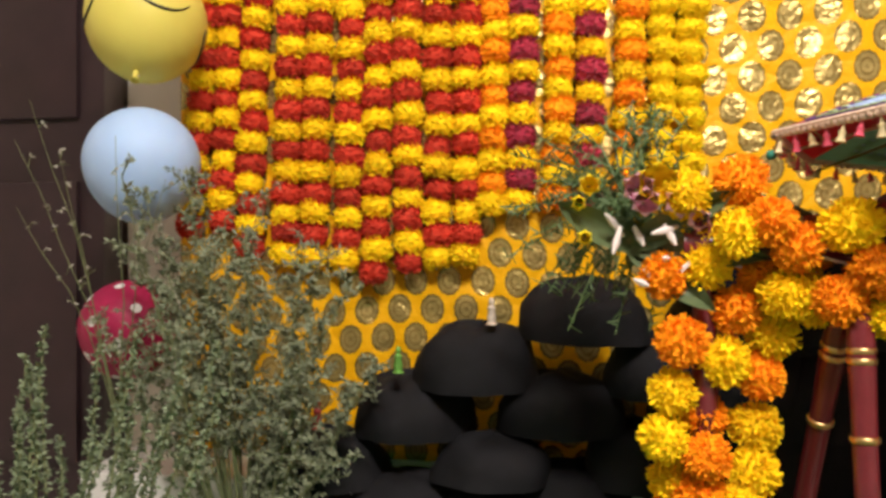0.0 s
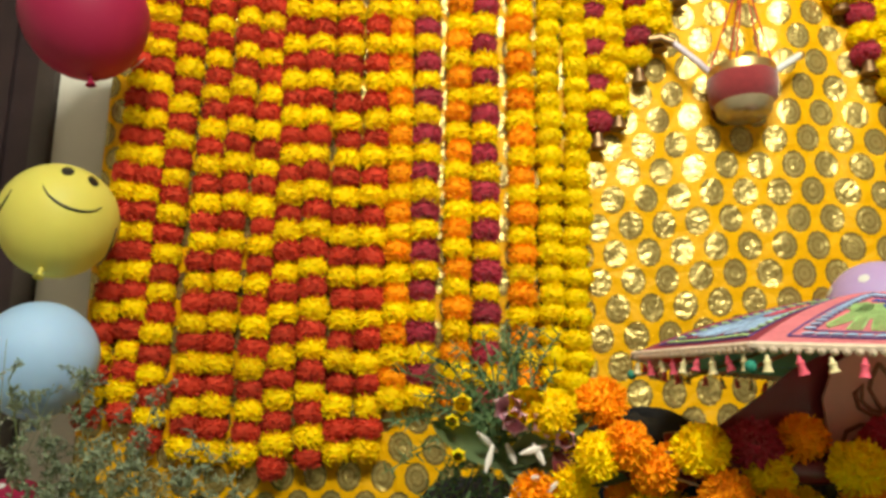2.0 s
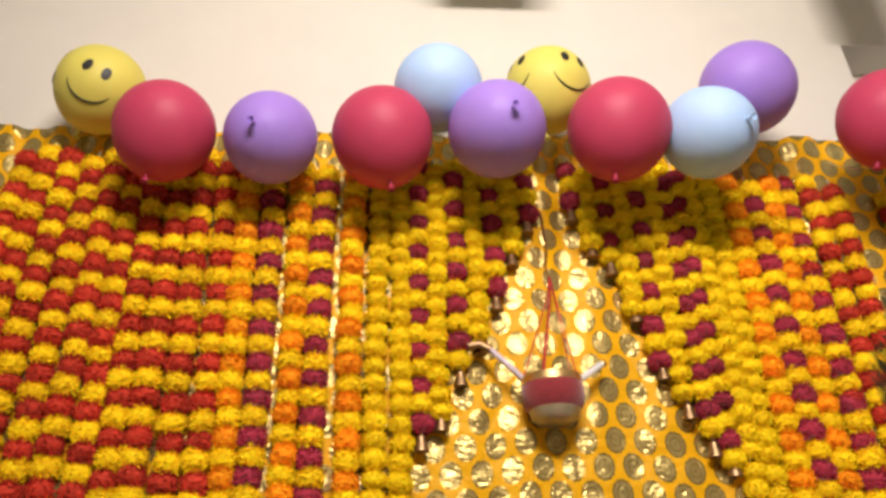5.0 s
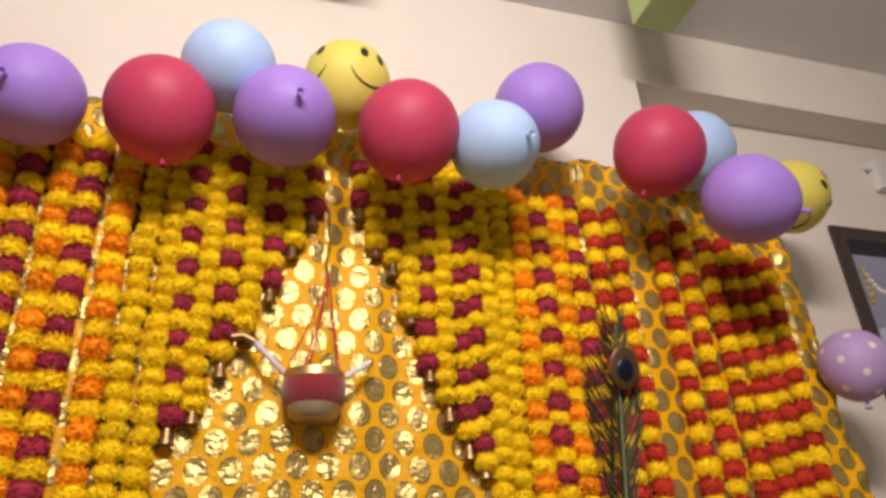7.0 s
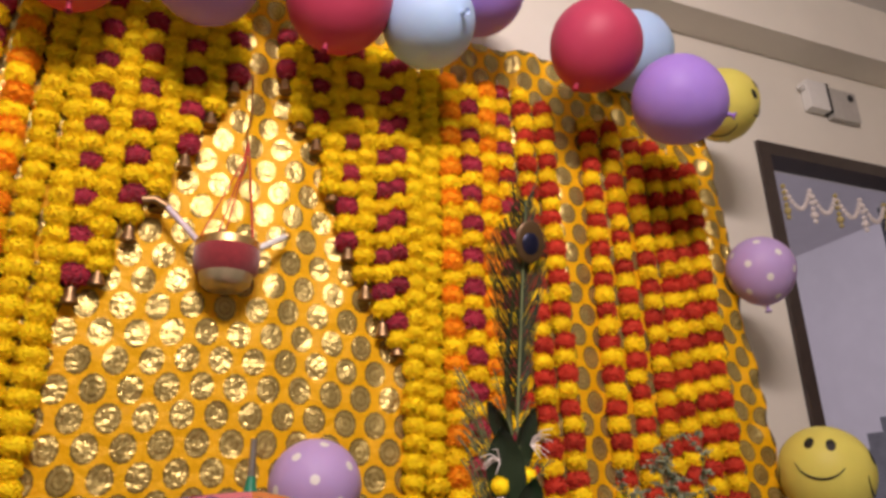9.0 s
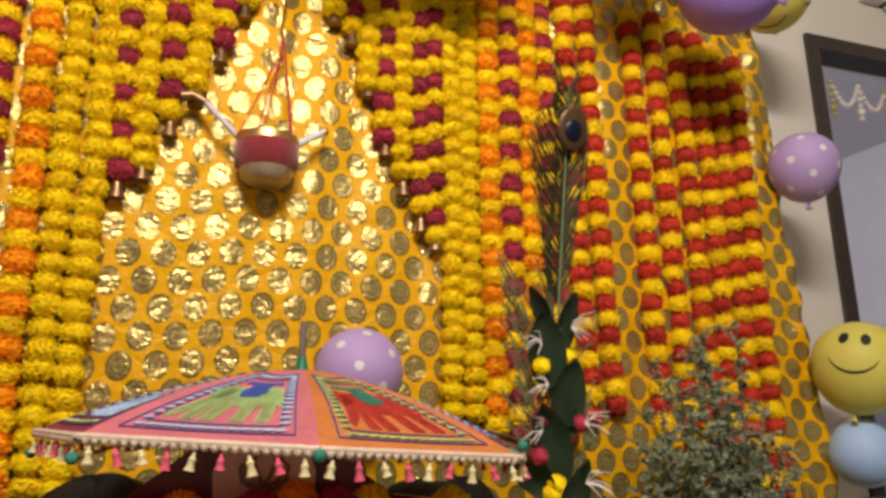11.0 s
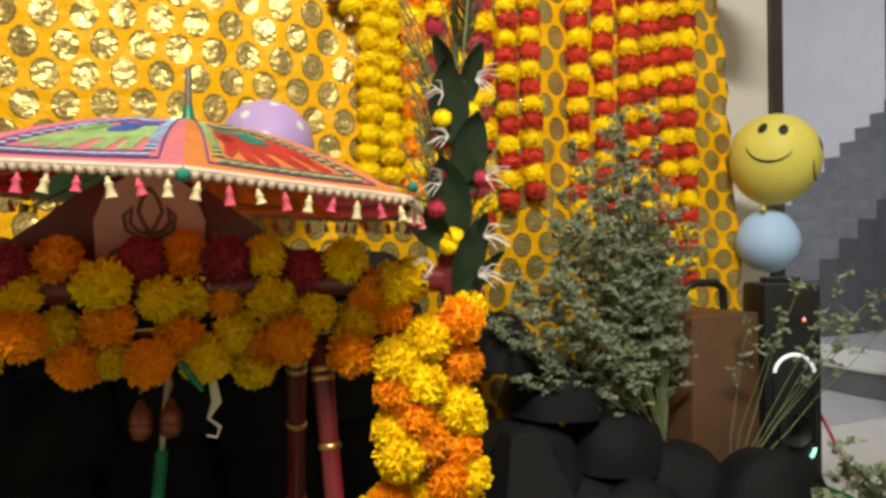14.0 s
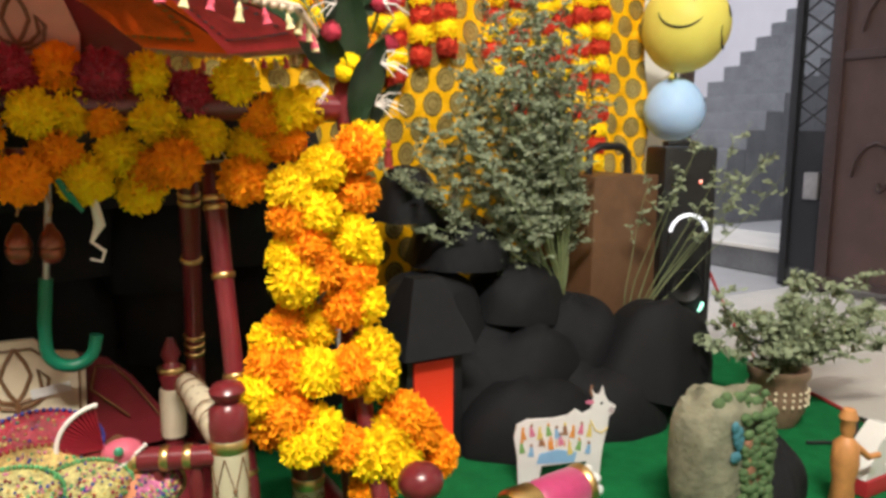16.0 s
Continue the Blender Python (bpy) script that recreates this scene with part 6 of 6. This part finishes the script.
for z in (0.05, 1.1, 2.25):
    part("gate_rail", box(-0.025, -1.3, z - 0.02, 0.025, 0.0, z + 0.02, 0.004), M_GATE, gate)
for y in (-0.98, -0.33):
    for z in (0.55, 1.2, 1.7):
        for s in (-1, 1):
            part("scroll", tube([(-0.02, y + s * (0.14 - 0.012 * k) * math.cos(k * 0.45) * 0.9 + s * 0.1, z + (0.2 - 0.014 * k) * math.sin(k * 0.45)) for k in range(13)], 0.008, 6), M_GATE, gate)
lat = thing("lattice_panel", "black iron lattice panel beside the gate", "gate", (4.03, 2.085, 0.0))
for y0, y1 in ((-0.115, -0.075), (0.08, 0.12)):
    part("upright", box(-0.02, y0, 0, 0.02, y1, 2.45, 0.004), M_BLKP, lat)
part("sheet", box(-0.006, -0.075, 0.1, 0.006, 0.08, 0.78), M_BLKP, lat, "black sheet infill")
part("lock_box", box(-0.04, -0.075, 0.45, -0.006, 0.0, 0.58, 0.004), M_STEEL, lat, "grey steel lock")
for k in range(15):
    z = 0.80 + 0.11 * k
    part("cross_bar", tube([(0, -0.075, z), (0, 0.08, z + 0.11)], 0.006, 5), M_BLKP, lat)
    part("cross_bar", tube([(0.004, 0.08, z), (0.004, -0.075, z + 0.11)], 0.006, 5), M_BLKP, lat)

# rolled curtain over the dark door
M_CURT = mat("black_print_cloth", (0.03, 0.03, 0.035), 0.8, var=0.9, scale=60, bump=0.4)
cv = thing("curtain", "black and grey printed curtain gathered above the dark door", "curtain", (-1.035, 1.720, 2.743))
gv, gf = [], []
for j in range(15):
    for i in range(41):
        u, v = i / 40, j / 14
        gv.append((-0.62 * u, -0.05 - 0.03 * math.sin(u * 40) - 0.04 * math.sin(math.pi * v), -0.62 * v * (0.75 + 0.25 * math.sin(u * 9 + 1.2)) ))
for j in range(14):
    for i in range(40):
        a = j * 41 + i
        gf.append((a, a + 1, a + 42, a + 41))
cloth_ob = part("curtain_cloth", (gv, gf), M_CURT, cv)
cloth_ob.modifiers.new("thick", "SOLIDIFY").thickness = 0.006
part("curtain_rod", tube([(0.03, -0.03, 0.0), (-0.75, -0.03, 0.0)], 0.012, 8), M_BRASSD, cv)
